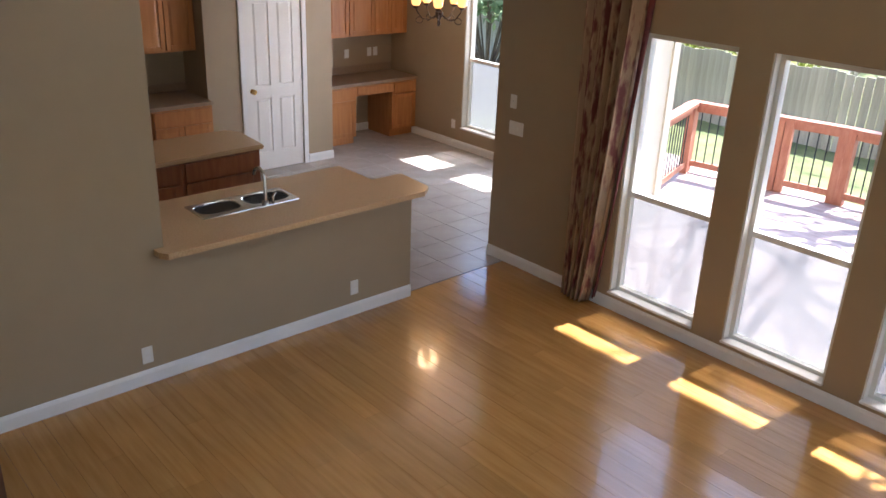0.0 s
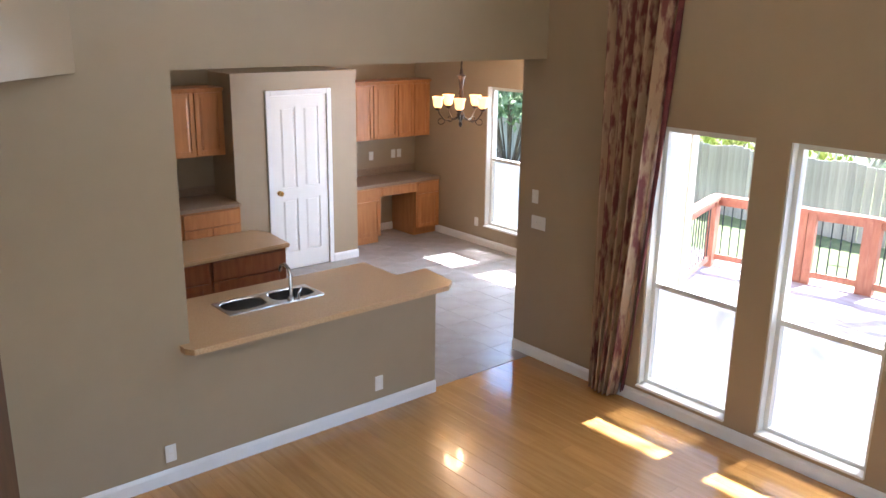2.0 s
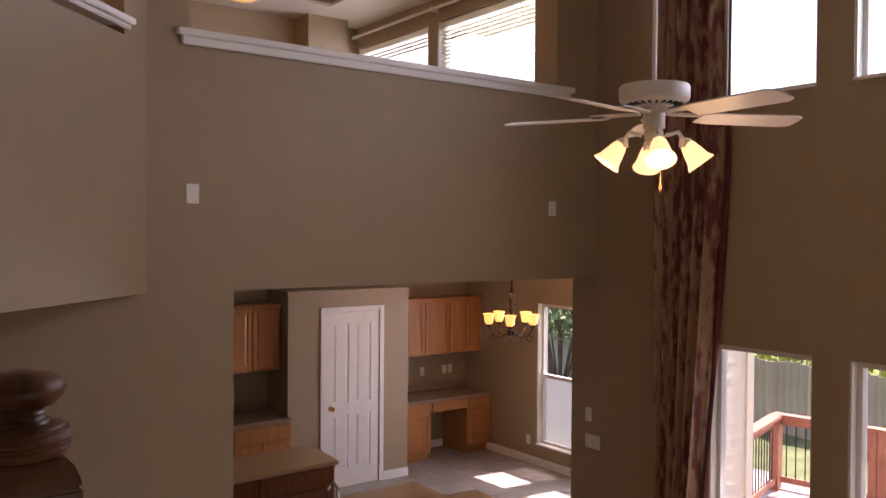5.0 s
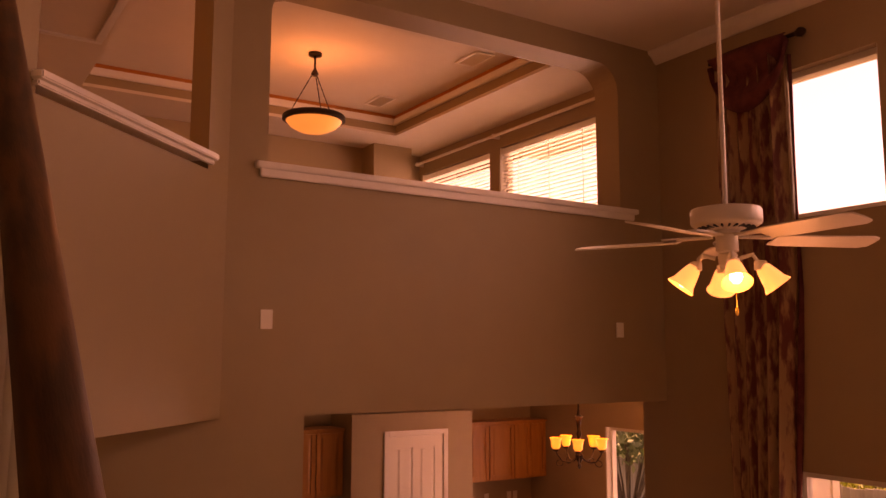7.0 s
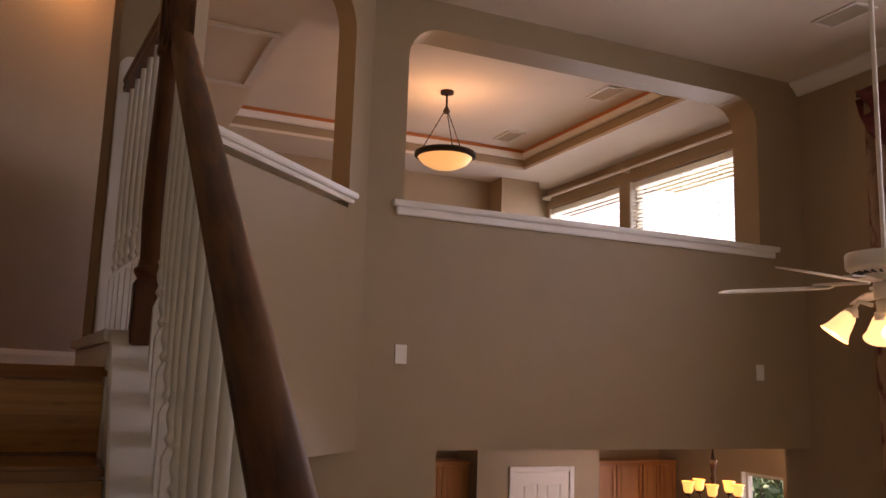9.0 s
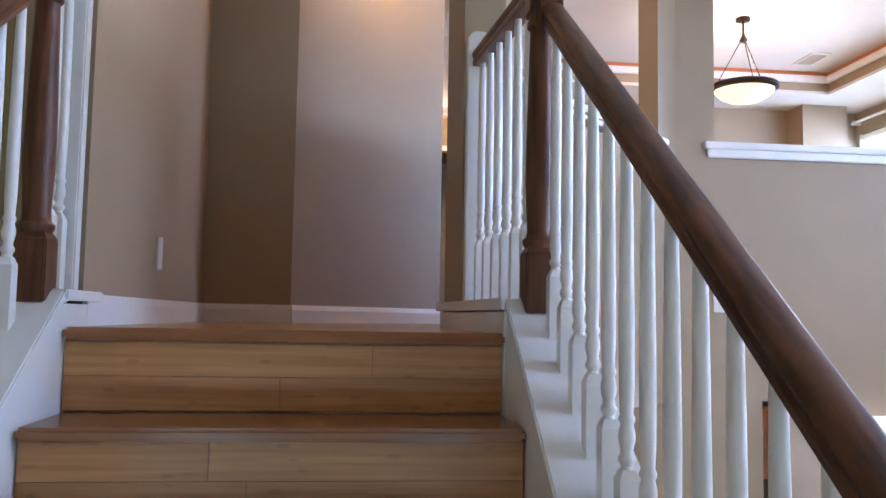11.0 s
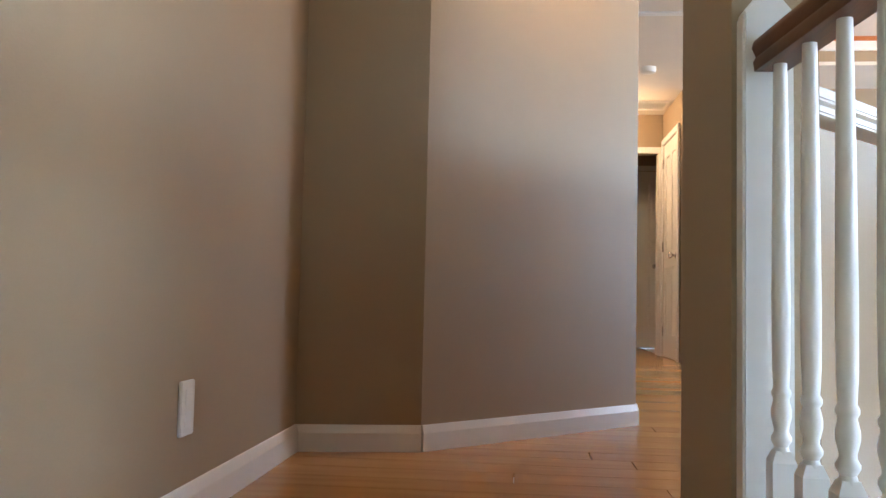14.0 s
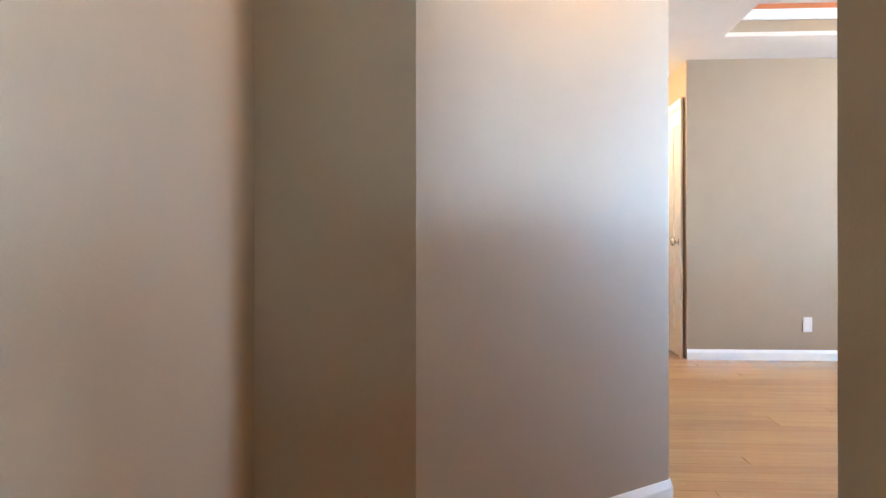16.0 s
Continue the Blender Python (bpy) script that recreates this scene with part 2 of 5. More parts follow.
_t.inputs[0].default_value = (0.80, 0.76, 0.66, 1)
_m.inputs[0].default_value = 0.45
_l.new(_n["Principled BSDF"].outputs[0], _m.inputs[1]), _l.new(_t.outputs[0], _m.inputs[2]), _l.new(_m.outputs[0], _n["Material Output"].inputs[0])
M_SCREEN = bpy.data.materials.new("insect_screen")
M_SCREEN.use_nodes = True
_n, _l = M_SCREEN.node_tree.nodes, M_SCREEN.node_tree.links
_t, _m, _d = _n.new("ShaderNodeBsdfTransparent"), _n.new("ShaderNodeMixShader"), _n.new("ShaderNodeBsdfTranslucent")
_d.inputs[0].default_value = (0.25, 0.25, 0.255, 1)
_n.remove(_n["Principled BSDF"])
_m.inputs[0].default_value = 0.7
_l.new(_t.outputs[0], _m.inputs[1]), _l.new(_d.outputs[0], _m.inputs[2]), _l.new(_m.outputs[0], _n["Material Output"].inputs[0])
M_GLASS = bpy.data.materials.new("window_glass")
M_GLASS.use_nodes = True
_p = M_GLASS.node_tree.nodes["Principled BSDF"]
_p.inputs["Roughness"].default_value, _p.inputs["Transmission Weight"].default_value, _p.inputs["IOR"].default_value = 0.0, 1.0, 1.02
_p.inputs["Base Color"].default_value = (0.95, 0.98, 0.98, 1)


# ---- building helpers ----
def box(bm, x0, y0, z0, x1, y1, z1, m=None):
    r = bmesh.ops.create_cube(bm, size=1.0)["verts"]
    for v in r:
        v.co = Vector((x0 if v.co.x < 0 else x1, y0 if v.co.y < 0 else y1, z0 if v.co.z < 0 else z1))
        if m:
            v.co = m @ v.co
    return r


def prism(bm, poly, z0, z1, m=None):
    """An upright prism on a plan polygon; m maps it elsewhere."""
    m = m or Matrix()
    lo = [bm.verts.new(m @ Vector((x, y, z0))) for x, y in poly]
    hi = [bm.verts.new(m @ Vector((x, y, z1))) for x, y in poly]
    k = len(poly)
    bm.faces.new(lo[::-1]), bm.faces.new(hi)
    for i in range(k):
        bm.faces.new((lo[i], lo[(i + 1) % k], hi[(i + 1) % k], hi[i]))


def lathe(bm, prof, seg=16, m=None):
    """A turned body: prof is a row of (radius, height) from below to above."""
    m = m or Matrix()
    rings = [[bm.verts.new(m @ Vector((max(r, 1e-4) * math.cos(2 * math.pi * i / seg), max(r, 1e-4) * math.sin(2 * math.pi * i / seg), z))) for i in range(seg)] for r, z in prof]
    for a, b in zip(rings, rings[1:]):
        for i in range(seg):
            bm.faces.new((a[i], a[(i + 1) % seg], b[(i + 1) % seg], b[i]))
    bm.faces.new(rings[0][::-1]), bm.faces.new(rings[-1])


def tube(bm, pts, r, seg=8):
    pts = [Vector(p) for p in pts]
    rings = []
    for i, p in enumerate(pts):
        d = (pts[min(i + 1, len(pts) - 1)] - pts[max(i - 1, 0)]).normalized()
        q = d.to_track_quat("Z", "Y").to_matrix()
        rr = r[i] if isinstance(r, (list, tuple)) else r
        rings.append([bm.verts.new(p + q @ Vector((rr * math.cos(2 * math.pi * k / seg), rr * math.sin(2 * math.pi * k / seg), 0))) for k in range(seg)])
    for a, b in zip(rings, rings[1:]):
        for i in range(seg):
            bm.faces.new((a[i], a[(i + 1) % seg], b[(i + 1) % seg], b[i]))
    bm.faces.new(rings[0][::-1]), bm.faces.new(rings[-1])


def finish(name, bm, material, smooth=False, bevel=0.0):
    bmesh.ops.recalc_face_normals(bm, faces=bm.faces)
    me = bpy.data.meshes.new(name)
    if bevel:
        bmesh.ops.bevel(bm, geom=[e for e in bm.edges if len(e.link_faces) == 2 and e.calc_face_angle(0) > 0.6], offset=bevel, segments=2, affect="EDGES", clamp_overlap=True)
    bm.to_mesh(me)
    bm.free()
    me.materials.append(material)
    if smooth:
        for p in me.polygons:
            p.use_smooth = True
        me.set_sharp_from_angle(angle=radians(40))
    return new(name, me)


def part(name, bm, material, parent, label="", smooth=False, bevel=0.0):
    ob = finish(name, bm, material, smooth, bevel)
    ob.parent = parent
    if label:
        ob["label"] = label
    return ob


def thing(name, label, category, at=(0, 0, 0), group="", turn=0.0):
    ob = new(name)
    ob.matrix_world = pose(*at, 0, 0, turn)
    return tagged(ob, label, category, group)


def structure(name, bm, material, label="", category="", bevel=0.0, smooth=False):
    return tagged(finish(name, bm, material, smooth, bevel), label, category, kind="structure")


def B():
    return bmesh.new()


def boxed(name, material, parent, *dims, bevel=0.0, label=""):
    bm = B()
    box(bm, *dims)
    return part(name, bm, material, parent, label, bevel=bevel)


# ---- plan ----
EX, KY, KB = 5.49, 4.96, 5.22          # inner face of the window wall, kitchen wall faces
FL, CEIL, UCEIL = 2.994, 5.46, 5.36     # upper floor, great room ceiling, upper ceiling
WINS = [(3.08, 3.85), (2.09, 2.84), (1.10, 1.85), (0.11, 0.86)]
RUN, RISE, NOSE = 0.247, 0.192, 2.267
LAND = FL - 8 * RISE
XL, XR = -0.663, 0.363                  # clear width of the stairs

# kitchen wall
bm = B()
box(bm, -3.2, KY, 0, 2.375, KB, 2.576)
box(bm, 2.375, KY, 0, 4.36, KY + 0.14, 0.868)
box(bm, 1.86, KY, 2.576, EX, KB, 2.9)
box(bm, 1.86, KY, 2.9, EX, KB, 4.04)
box(bm, 1.86, KY, 4.04, 2.10, KB, CEIL)
box(bm, 5.03, KY, 4.04, EX, KB, CEIL)
box(bm, 2.10, KY, 5.26, 5.03, KB, CEIL)
R = 0.22
for cx, sx in ((2.10, 1), (5.03, -1)):
    pts = [(cx, 5.26), (cx, 5.26 - R)] + [(cx + sx * (R - R * math.cos(a)), 5.26 - R + R * math.sin(a)) for a in [math.pi / 2 * i / 8 for i in range(1, 8)]] + [(cx + sx * R, 5.26)]
    prism(bm, pts, -KB, -KY, Matrix(((1, 0, 0, 0), (0, 0, -1, 0), (0, 1, 0, 0), (0, 0, 0, 1))))
structure("wall_kitchen", bm, M_WALL, "taupe painted wall with a kitchen opening and a loft opening", "wall")

# window wall
bm = B()
def slab(y0, y1, z0, z1):
    box(bm, EX, y0, z0, EX + 0.16, y1, z1)
edges = [KB] + [v for w in WINS for v in (w[1], w[0])] + [-3.2]
for i in range(0, len(edges), 2):
    slab(edges[i + 1], edges[i], 0, CEIL)
for y0, y1 in WINS:
    slab(y0, y1, 0, 0.13), slab(y0, y1, 2.16, 3.88), slab(y0, y1, 4.95, CEIL)
structure("wall_windows", bm, M_WALL, "tall taupe painted wall with two rows of windows", "wall")

# loft's outer wall above the nook, with two windows
bm = B()
LW = [(5.62, 7.20), (7.37, 8.80)]
slab(KB, 5.62, 2.92, 5.6), slab(7.20, 7.37, 2.92, 5.6), slab(8.80, 9.0, 2.92, 5.6)
for y0, y1 in LW:
    slab(y0, y1, 2.92, 3.9), slab(y0, y1, 5.12, 5.6)
structure("wall_loft_east", bm, M_WALL, "taupe painted loft wall with two blind-covered windows", "wall")

# nook and kitchen outer walls
NX = 7.65
bm = B()
box(bm, EX + 0.16, 5.06, 0, NX + 0.16, KB, 2.9)
structure("wall_nook_south", bm, M_WALL, "taupe nook wall", "wall")
bm = B()
NW = [(7.33, 7.98), (6.38, 7.05)]
for y0, y1 in ((7.98, 9.45), (7.05, 7.33), (KB, 6.38)):
    box(bm, NX, y0, 0, NX + 0.16, y1, 2.74)
for y0, y1 in NW:
    box(bm, NX, y0, 0, NX + 0.16, y1, 0.26), box(bm, NX, y0, 2.06, NX + 0.16, y1, 2.74)
structure("wall_nook_east", bm, M_WALL, "taupe nook wall with two sash windows", "wall")
bm = B()
box(bm, 4.47, 9.45, 0, NX + 0.16, 9.6, 2.74)
box(bm, 0.8, 9.08, 0, 4.469, 9.6, 2.74)
box(bm, 0.8, KB, 0, 0.95, 9.05, 2.74)
structure("wall_kitchen_back", bm, M_WALL, "taupe kitchen back wall", "wall")
bm = B()
box(bm, 4.47, 8.55, 0, 4.59, 9.449, 2.26), box(bm, 5.94, 8.55, 0, 6.06, 9.449, 2.26)
box(bm, 4.59, 8.55, 0, 4.92, 8.67, 2.26), box(bm, 5.655, 8.55, 0, 5.94, 8.67, 2.26)
box(bm, 4.92, 8.55, 2.03, 5.655, 8.67, 2.26), box(bm, 4.465, 8.545, 2.26, 6.065, 9.449, 2.28)
structure("wall_pantry", bm, M_WALL, "taupe drywall pantry box below the ceiling", "wall")
bm = B()
box(bm, 0.95, KB, 2.74, NX, 9.45, 2.78)
structure("ceiling_kitchen", bm, M_CEIL, "cream textured kitchen ceiling", "ceiling")

# great room's other walls, ground floor, ceiling
bm = B()
# openings added out of view behind the stairs to let fill light in
SW = [(-2.15, -0.65), (0.45, 1.95), (3.05, 4.55)]
xs = [-3.2] + [v for w in SW for v in w] + [EX + 0.16]
for k in range(0, len(xs), 2):
    box(bm, xs[k], -3.36, 0, xs[k + 1], -3.2, CEIL)
for a, b in SW:
    for z0, z1 in ((0, 0.35), (1.85, CEIL)):
        box(bm, a, -3.36, z0, b, -3.2, z1)
box(bm, -3.36, -3.36, 0, -3.2, 5.22, CEIL)
structure("wall_rear", bm, M_WALL, "taupe painted walls behind the stairs", "wall")
bm = B()
box(bm, -3.2, -3.2, -0.15, EX, KY + 0.06, -0.02)
structure("floor", bm, M_GROUT, "subfloor under the oak boards", "floor")
bm = B()
box(bm, 0.8, KY + 0.06, -0.15, NX, 9.6, -0.012)
structure("floor_kitchen", bm, M_GROUT, "mortar bed under grey kitchen tiles", "floor")
bm = B()
box(bm, -3.36, -3.36, CEIL, EX + 0.16, KB, CEIL + 0.1)
structure("ceiling", bm, M_CEIL, "cream textured great room ceiling", "ceiling")
bm = B()
prism(bm, [(EX - 0.10, CEIL), (EX - 0.10, CEIL - 0.02), (EX - 0.06, CEIL - 0.05), (EX - 0.035, CEIL - 0.085), (EX - 0.02, CEIL - 0.10), (EX, CEIL - 0.10), (EX, CEIL)], -KY, 3.2, Matrix(((1, 0, 0, 0), (0, 0, -1, 0), (0, 1, 0, 0), (0, 0, 0, 1))))
structure("trim_crown", bm, M_WHITE, "white crown moulding under the ceiling", "crown moulding")

# upper floor
HALL = [(-0.80, 2.30), (0.48, 2.30), (0.48, 3.66), (1.80, 4.98), (1.80, 5.25), (-0.80, 5.25)]
bm = B()
prism(bm, HALL, 2.58, FL - 0.012)
structure("floor_hall", bm, M_CEIL, "hall floor deck with plain underside", "floor")
bm = B()
box(bm, -0.9, 5.25, 2.79, EX, 12.2, FL - 0.012)
structure("floor_loft", bm, M_CEIL, "loft floor deck", "floor")

# hall walls
PIER = [(0.335, 2.93), (0.47, 2.93), (0.56, 3.63), (0.70, 3.80), (0.63, 3.90), (0.314, 3.218)]
bm = B()
prism(bm, PIER, FL, CEIL)
structure("wall_pier", bm, M_WALL, "taupe wall end beside the stair railing", "wall")
S2 = math.sqrt(0.5)
def M45(x, y):
    """Frame along the slanting hall wall: u runs along it, v to its hall side."""
    return Matrix(((S2, -S2, 0, x), (S2, S2, 0, y), (0, 0, 1, 0), (0, 0, 0, 1)))
W45 = M45(0.56, 3.66)
L45 = (1.86 - 0.56) / S2
bm = B()
box(bm, 0, 0, 2.576, L45, 0.015, 3.97, W45), box(bm, 0.2, 0.015, 2.576, L45, 0.12, 3.97, W45)
box(bm, L45 - 0.24, 0, 3.97, L45, 0.12, CEIL, W45)
box(bm, 0.17, 0, 5.26, L45 - 0.24, 0.12, CEIL, W45)
for cu, su in ((0.17, 1), (L45 - 0.24, -1)):
    pts = [(cu, 5.26), (cu, 5.26 - R)] + [(cu + su * (R - R * math.cos(a)), 5.26 - R + R * math.sin(a)) for a in [math.pi / 2 * i / 8 for i in range(1, 8)]] + [(cu + su * R, 5.26)]
    prism(bm, pts, -0.12, 0, W45 @ Matrix(((1, 0, 0, 0), (0, 0, -1, 0), (0, 1, 0, 0), (0, 0, 0, 1))))
structure("wall_hall_half", bm, M_WALL, "slanting taupe half wall with an arched opening above", "wall")
bm = B()
prism(bm, [(-0.9, 2.5), (-0.692, 2.5), (-0.692, 4.19), (-0.300, 4.264), (0.483, 5.038), (0.483, 12.2), (-0.9, 12.2)], FL, CEIL)
structure("wall_hall_west", bm, M_WALL, "taupe hall wall with angled corner", "wall")
bm = B()
HE = 9.86                               # wall with a doorway at the hall's end
box(bm, 1.40, 8.85, FL, EX, 9.0, 5.6), box(bm, 1.40, 9.0, FL, 1.55, HE, 5.4)
box(bm, 0.483, HE, FL, 0.62, HE + 0.12, 5.4), box(bm, 1.37, HE, FL, 2.2, HE + 0.12, 5.4), box(bm, 0.62, HE, FL + 1.98, 1.37, HE + 0.12, 5.4)
box(bm, 0.483, 11.25, FL, 2.2, 11.4, 5.4), box(bm, 2.2, HE, FL, 2.32, 11.4, 5.4)
structure("wall_loft_north", bm, M_WALL, "taupe loft wall and hall walls", "wall")
bm = B()
TX0, TX1, TY0, TY1 = 1.5, 4.76, 5.45, 8.15
box(bm, -0.9, KB, UCEIL, TX0, 12.2, UCEIL + 0.03), box(bm, TX0, 9.1, UCEIL, 2.4, 12.2, UCEIL + 0.03), box(bm, TX1, KB, UCEIL, EX, 9.1, UCEIL + 0.03)
box(bm, TX0, KB, UCEIL, TX1, TY0, UCEIL + 0.03), box(bm, TX0, TY1, UCEIL, TX1, 9.1, UCEIL + 0.03)
prism(bm, [(-0.9, 2.3), (0.47, 2.3), (0.50, 3.68), (1.86, 5.07), (1.86, KB), (-0.9, KB)], UCEIL, UCEIL + 0.03)
structure("ceiling_loft", bm, M_CEIL, "cream ceiling with a stepped tray", "ceiling")
bm = B()
box(bm, TX0 - 0.1, TY0 - 0.1, 5.58, TX1 + 0.1, TY1 + 0.1, 5.62)
structure("ceiling_tray", bm, M_CEIL, "raised cream tray ceiling", "ceiling")
bm = B()
for a in ((TX0 - 0.1, TY0 - 0.1, TX0, TY1 + 0.1), (TX1, TY0 - 0.1, TX1 + 0.1, TY1 + 0.1), (TX0, TY0 - 0.1, TX1, TY0), (TX0, TY1, TX1, TY1 + 0.1)):
    box(bm, a[0], a[1], UCEIL + 0.03, a[2], a[3], 5.58)
structure("wall_tray_sides", bm, M_WALL, "taupe sides of the tray ceiling", "ceiling")
bm = B()
for a in ((TX0, TY0, TX0 + 0.05, TY1), (TX1 - 0.05, TY0, TX1, TY1), (TX0 + 0.05, TY0, TX1 - 0.05, TY0 + 0.05), (TX0 + 0.05, TY1 - 0.05, TX1 - 0.05, TY1)):
    box(bm, a[0], a[1], 5.47, a[2], a[3], 5.54)
structure("trim_tray", bm, M_WHITE, "white crown strip in the tray", "crown moulding", bevel=0.01)
bm = B()
for a in ((TX0, TY0, TX0 + 0.03, TY1), (TX1 - 0.03, TY0, TX1, TY1), (TX0 + 0.03, TY0, TX1 - 0.03, TY0 + 0.03), (TX0 + 0.03, TY1 - 0.03, TX1 - 0.03, TY1)):
    box(bm, a[0], a[1], 5.54, a[2], a[3], 5.579)
structure("trim_copper", bm, M_COPPER, "copper painted strip above the tray crown", "trim")
bm = B()
box(bm, 4.70, 8.85 - 0.3, FL, 5.2, 8.849, UCEIL)
structure("wall_chase", bm, M_WALL, "taupe boxed chase in the loft corner", "wall")

# ledges on the loft opening and the half wall
bm = B()
box(bm, 2.02, KY - 0.05, 4.05, 5.19, KB + 0.04, 4.09), box(bm, 2.05, KY - 0.03, 4.0, 5.16, KY - 0.001, 4.05)
structure("trim_ledge_loft", bm, M_WHITE, "white moulded ledge of the loft opening", "ledge", bevel=0.006)
bm = B()
box(bm, 0.16, -0.06, 4.02, L45 - 0.22, 0.0, 4.055, W45), box(bm, 0.22, 0.0, 4.02, L45 - 0.22, 0.13, 4.055, W45), box(bm, 0.17, -0.035, 3.995, L45 - 0.225, -0.001, 4.02, W45)
structure("trim_ledge_hall", bm, M_WHITE, "white moulded cap on the half wall", "ledge", bevel=0.006)


# ---- baseboards ----
def baseboard(poly, z, h=0.10, name="baseboard"):
    """Skirting along a line of plan points; its face lies to the right of the line."""
    bm = B()
    for (x0, y0), (x1, y1) in zip(poly, poly[1:]):
        d = Vector((x1 - x0, y1 - y0, 0))
        n = d.length
        d.normalize()
        m = Matrix(((d.x, -d.y, 0, x0), (d.y, d.x, 0, y0), (0, 0, 1, z), (0, 0, 0, 1)))
        prism(bm, [(0, 0), (-0.014, 0), (-0.014, h - 0.025), (-0.006, h), (0, h)], 0, n, m @ Matrix(((0, 0, 1, 0), (1, 0, 0, 0), (0, 1, 0, 0), (0, 0, 0, 1))))
    return structure(name, bm, M_WHITE, "white painted baseboard", "baseboard")


baseboard([(-3.2, KY), (4.36, KY)], 0)
baseboard([(4.36, KY), (4.36, KY + 0.14)], 0)
baseboard([(EX, KB), (EX, -3.2)], 0)
baseboard([(NX, 9.45), (NX, KB)], 0)
baseboard([(4.47, 8.55), (4.86, 8.55)], 0), baseboard([(5.715, 8.55), (6.06, 8.55), (6.06, 8.88)], 0), baseboard([(6.66, 9.45), (7.25, 9.45)], 0)
baseboard([(-0.692, 2.5), (-0.692, 4.19), (-0.300, 4.264), (0.483, 5.038), (0.483, 9.86)], FL, 0.083)
baseboard([(1.40, 8.85), (4.70, 8.85)], FL, 0.083)

# ---- stairs ----
stairs = tagged(thing("staircase", "bamboo stairs with white skirts under a stained oak rail", "stairs"), kind="structure")
for i in range(9):
    z, y = FL - i * RISE, NOSE - i * RUN
    if i < 8:
        bm = B()
        box(bm, XL + 0.002, y + 0.03, z - RISE + 0.002, XR - 0.002, y + 0.045, z - 0.03)
        rs = part("riser", bm, M_TREAD, stairs)
        rnd = random.Random(40 + i)
        h0, h1 = z - RISE + 0.004, z - 0.03
        for k in range(2):
            a, b = h0 + (h1 - h0) * k / 2, h0 + (h1 - h0) * (k + 1) / 2
            cut = XL + (XR - XL) * rnd.uniform(0.25, 0.75)
            for u0, u1 in ((XL + 0.003, cut), (cut, XR - 0.003)):
                bm = B()
                box(bm, u0 + 0.0008, y + 0.024, a + 0.0006, u1 - 0.0008, y + 0.0302, b - 0.0006)
                part("plank", bm, M_RISER, rs)
    if 0 < i < 8:
        bm = B()
        box(bm, XL + 0.002, y, z - 0.028, XR - 0.002, y + RUN + 0.03, z)
        part("tread", bm, M_TREAD, stairs, bevel=0.008)
bm = B()
box(bm, XL + 0.002, NOSE, FL - 0.028, XR - 0.002, NOSE + 0.06, FL + 0.002)
part("top_nosing", bm, M_TREAD, stairs, bevel=0.008)
YZ = Matrix(((0, 0, 1, 0), (1, 0, 0, 0), (0, 1, 0, 0), (0, 0, 0, 1)))   # plan polygon (y, z), extruded along x
SL = 0.715                              # pitch of the side walls and rails
CAP = FL + 0.085
def slope(y, up=0.0):
    return FL + (y - NOSE) * SL + up
Y0 = NOSE - 7 * RUN - 0.05
YK = 2.275                              # where the side walls turn level
for x0, x1, level in ((XR, 0.53, [(XR, YK), (XR - 0.006, YK), (0.300, 3.224), (0.33, 3.26), (0.53, 3.26), (0.53, YK)]),
                      (-0.83, XL, [(-0.83, YK), (-0.83, 2.5), (-0.692, 2.5), (XL - 0.0155, 2.5), (XL, YK)])):
    bm = B()
    prism(bm, [(Y0, 0.0), (YK, 0.0), (YK, CAP - 0.03), (Y0, slope(Y0, 0.055))], x0, x1, YZ)
    prism(bm, level, FL - 0.2, CAP - 0.03)
    part("skirt_wall", bm, M_WHITE, stairs)
    bm = B()
    prism(bm, [(Y0 - 0.02, slope(Y0 - 0.02, 0.056)), (YK - 0.01, CAP - 0.029), (YK + 0.02, CAP - 0.029), (YK + 0.02, CAP), (YK - 0.012, CAP), (Y0 - 0.02, slope(Y0 - 0.02, 0.085))], x0 - 0.006, x1 + 0.006, YZ)
    part("skirt_cap", bm, M_WHITE, stairs, bevel=0.004)
bm = B()
prism(bm, [(XR - 0.018, YK - 0.01), (0.284, 3.232), (0.31, 3.255), (0.53, 3.255), (0.54, YK - 0.01)], CAP - 0.026, CAP + 0.003)
part("level_cap", bm, M_WHITE, stairs, bevel=0.004)
bm = B()
prism(bm, [(-0.835, YK - 0.01), (-0.835, 2.498), (-0.688, 2.498), (-0.688, 2.56), (XL + 0.006, 2.56), (XL + 0.012, YK - 0.01)], CAP - 0.022, CAP + 0.003)
part("level_cap", bm, M_WHITE, stairs, bevel=0.004)
bm = B()
box(bm, -2.6, -2.0, LAND - 0.25, 1.1, NOSE - 7 * RUN + 0.04, LAND - 0.012)
box(bm, 0.48, NOSE - 7 * RUN + 0.04, LAND - 0.25, 1.1, 1.1, LAND - 0.012)
part("landing", bm, M_FLOORX, stairs)


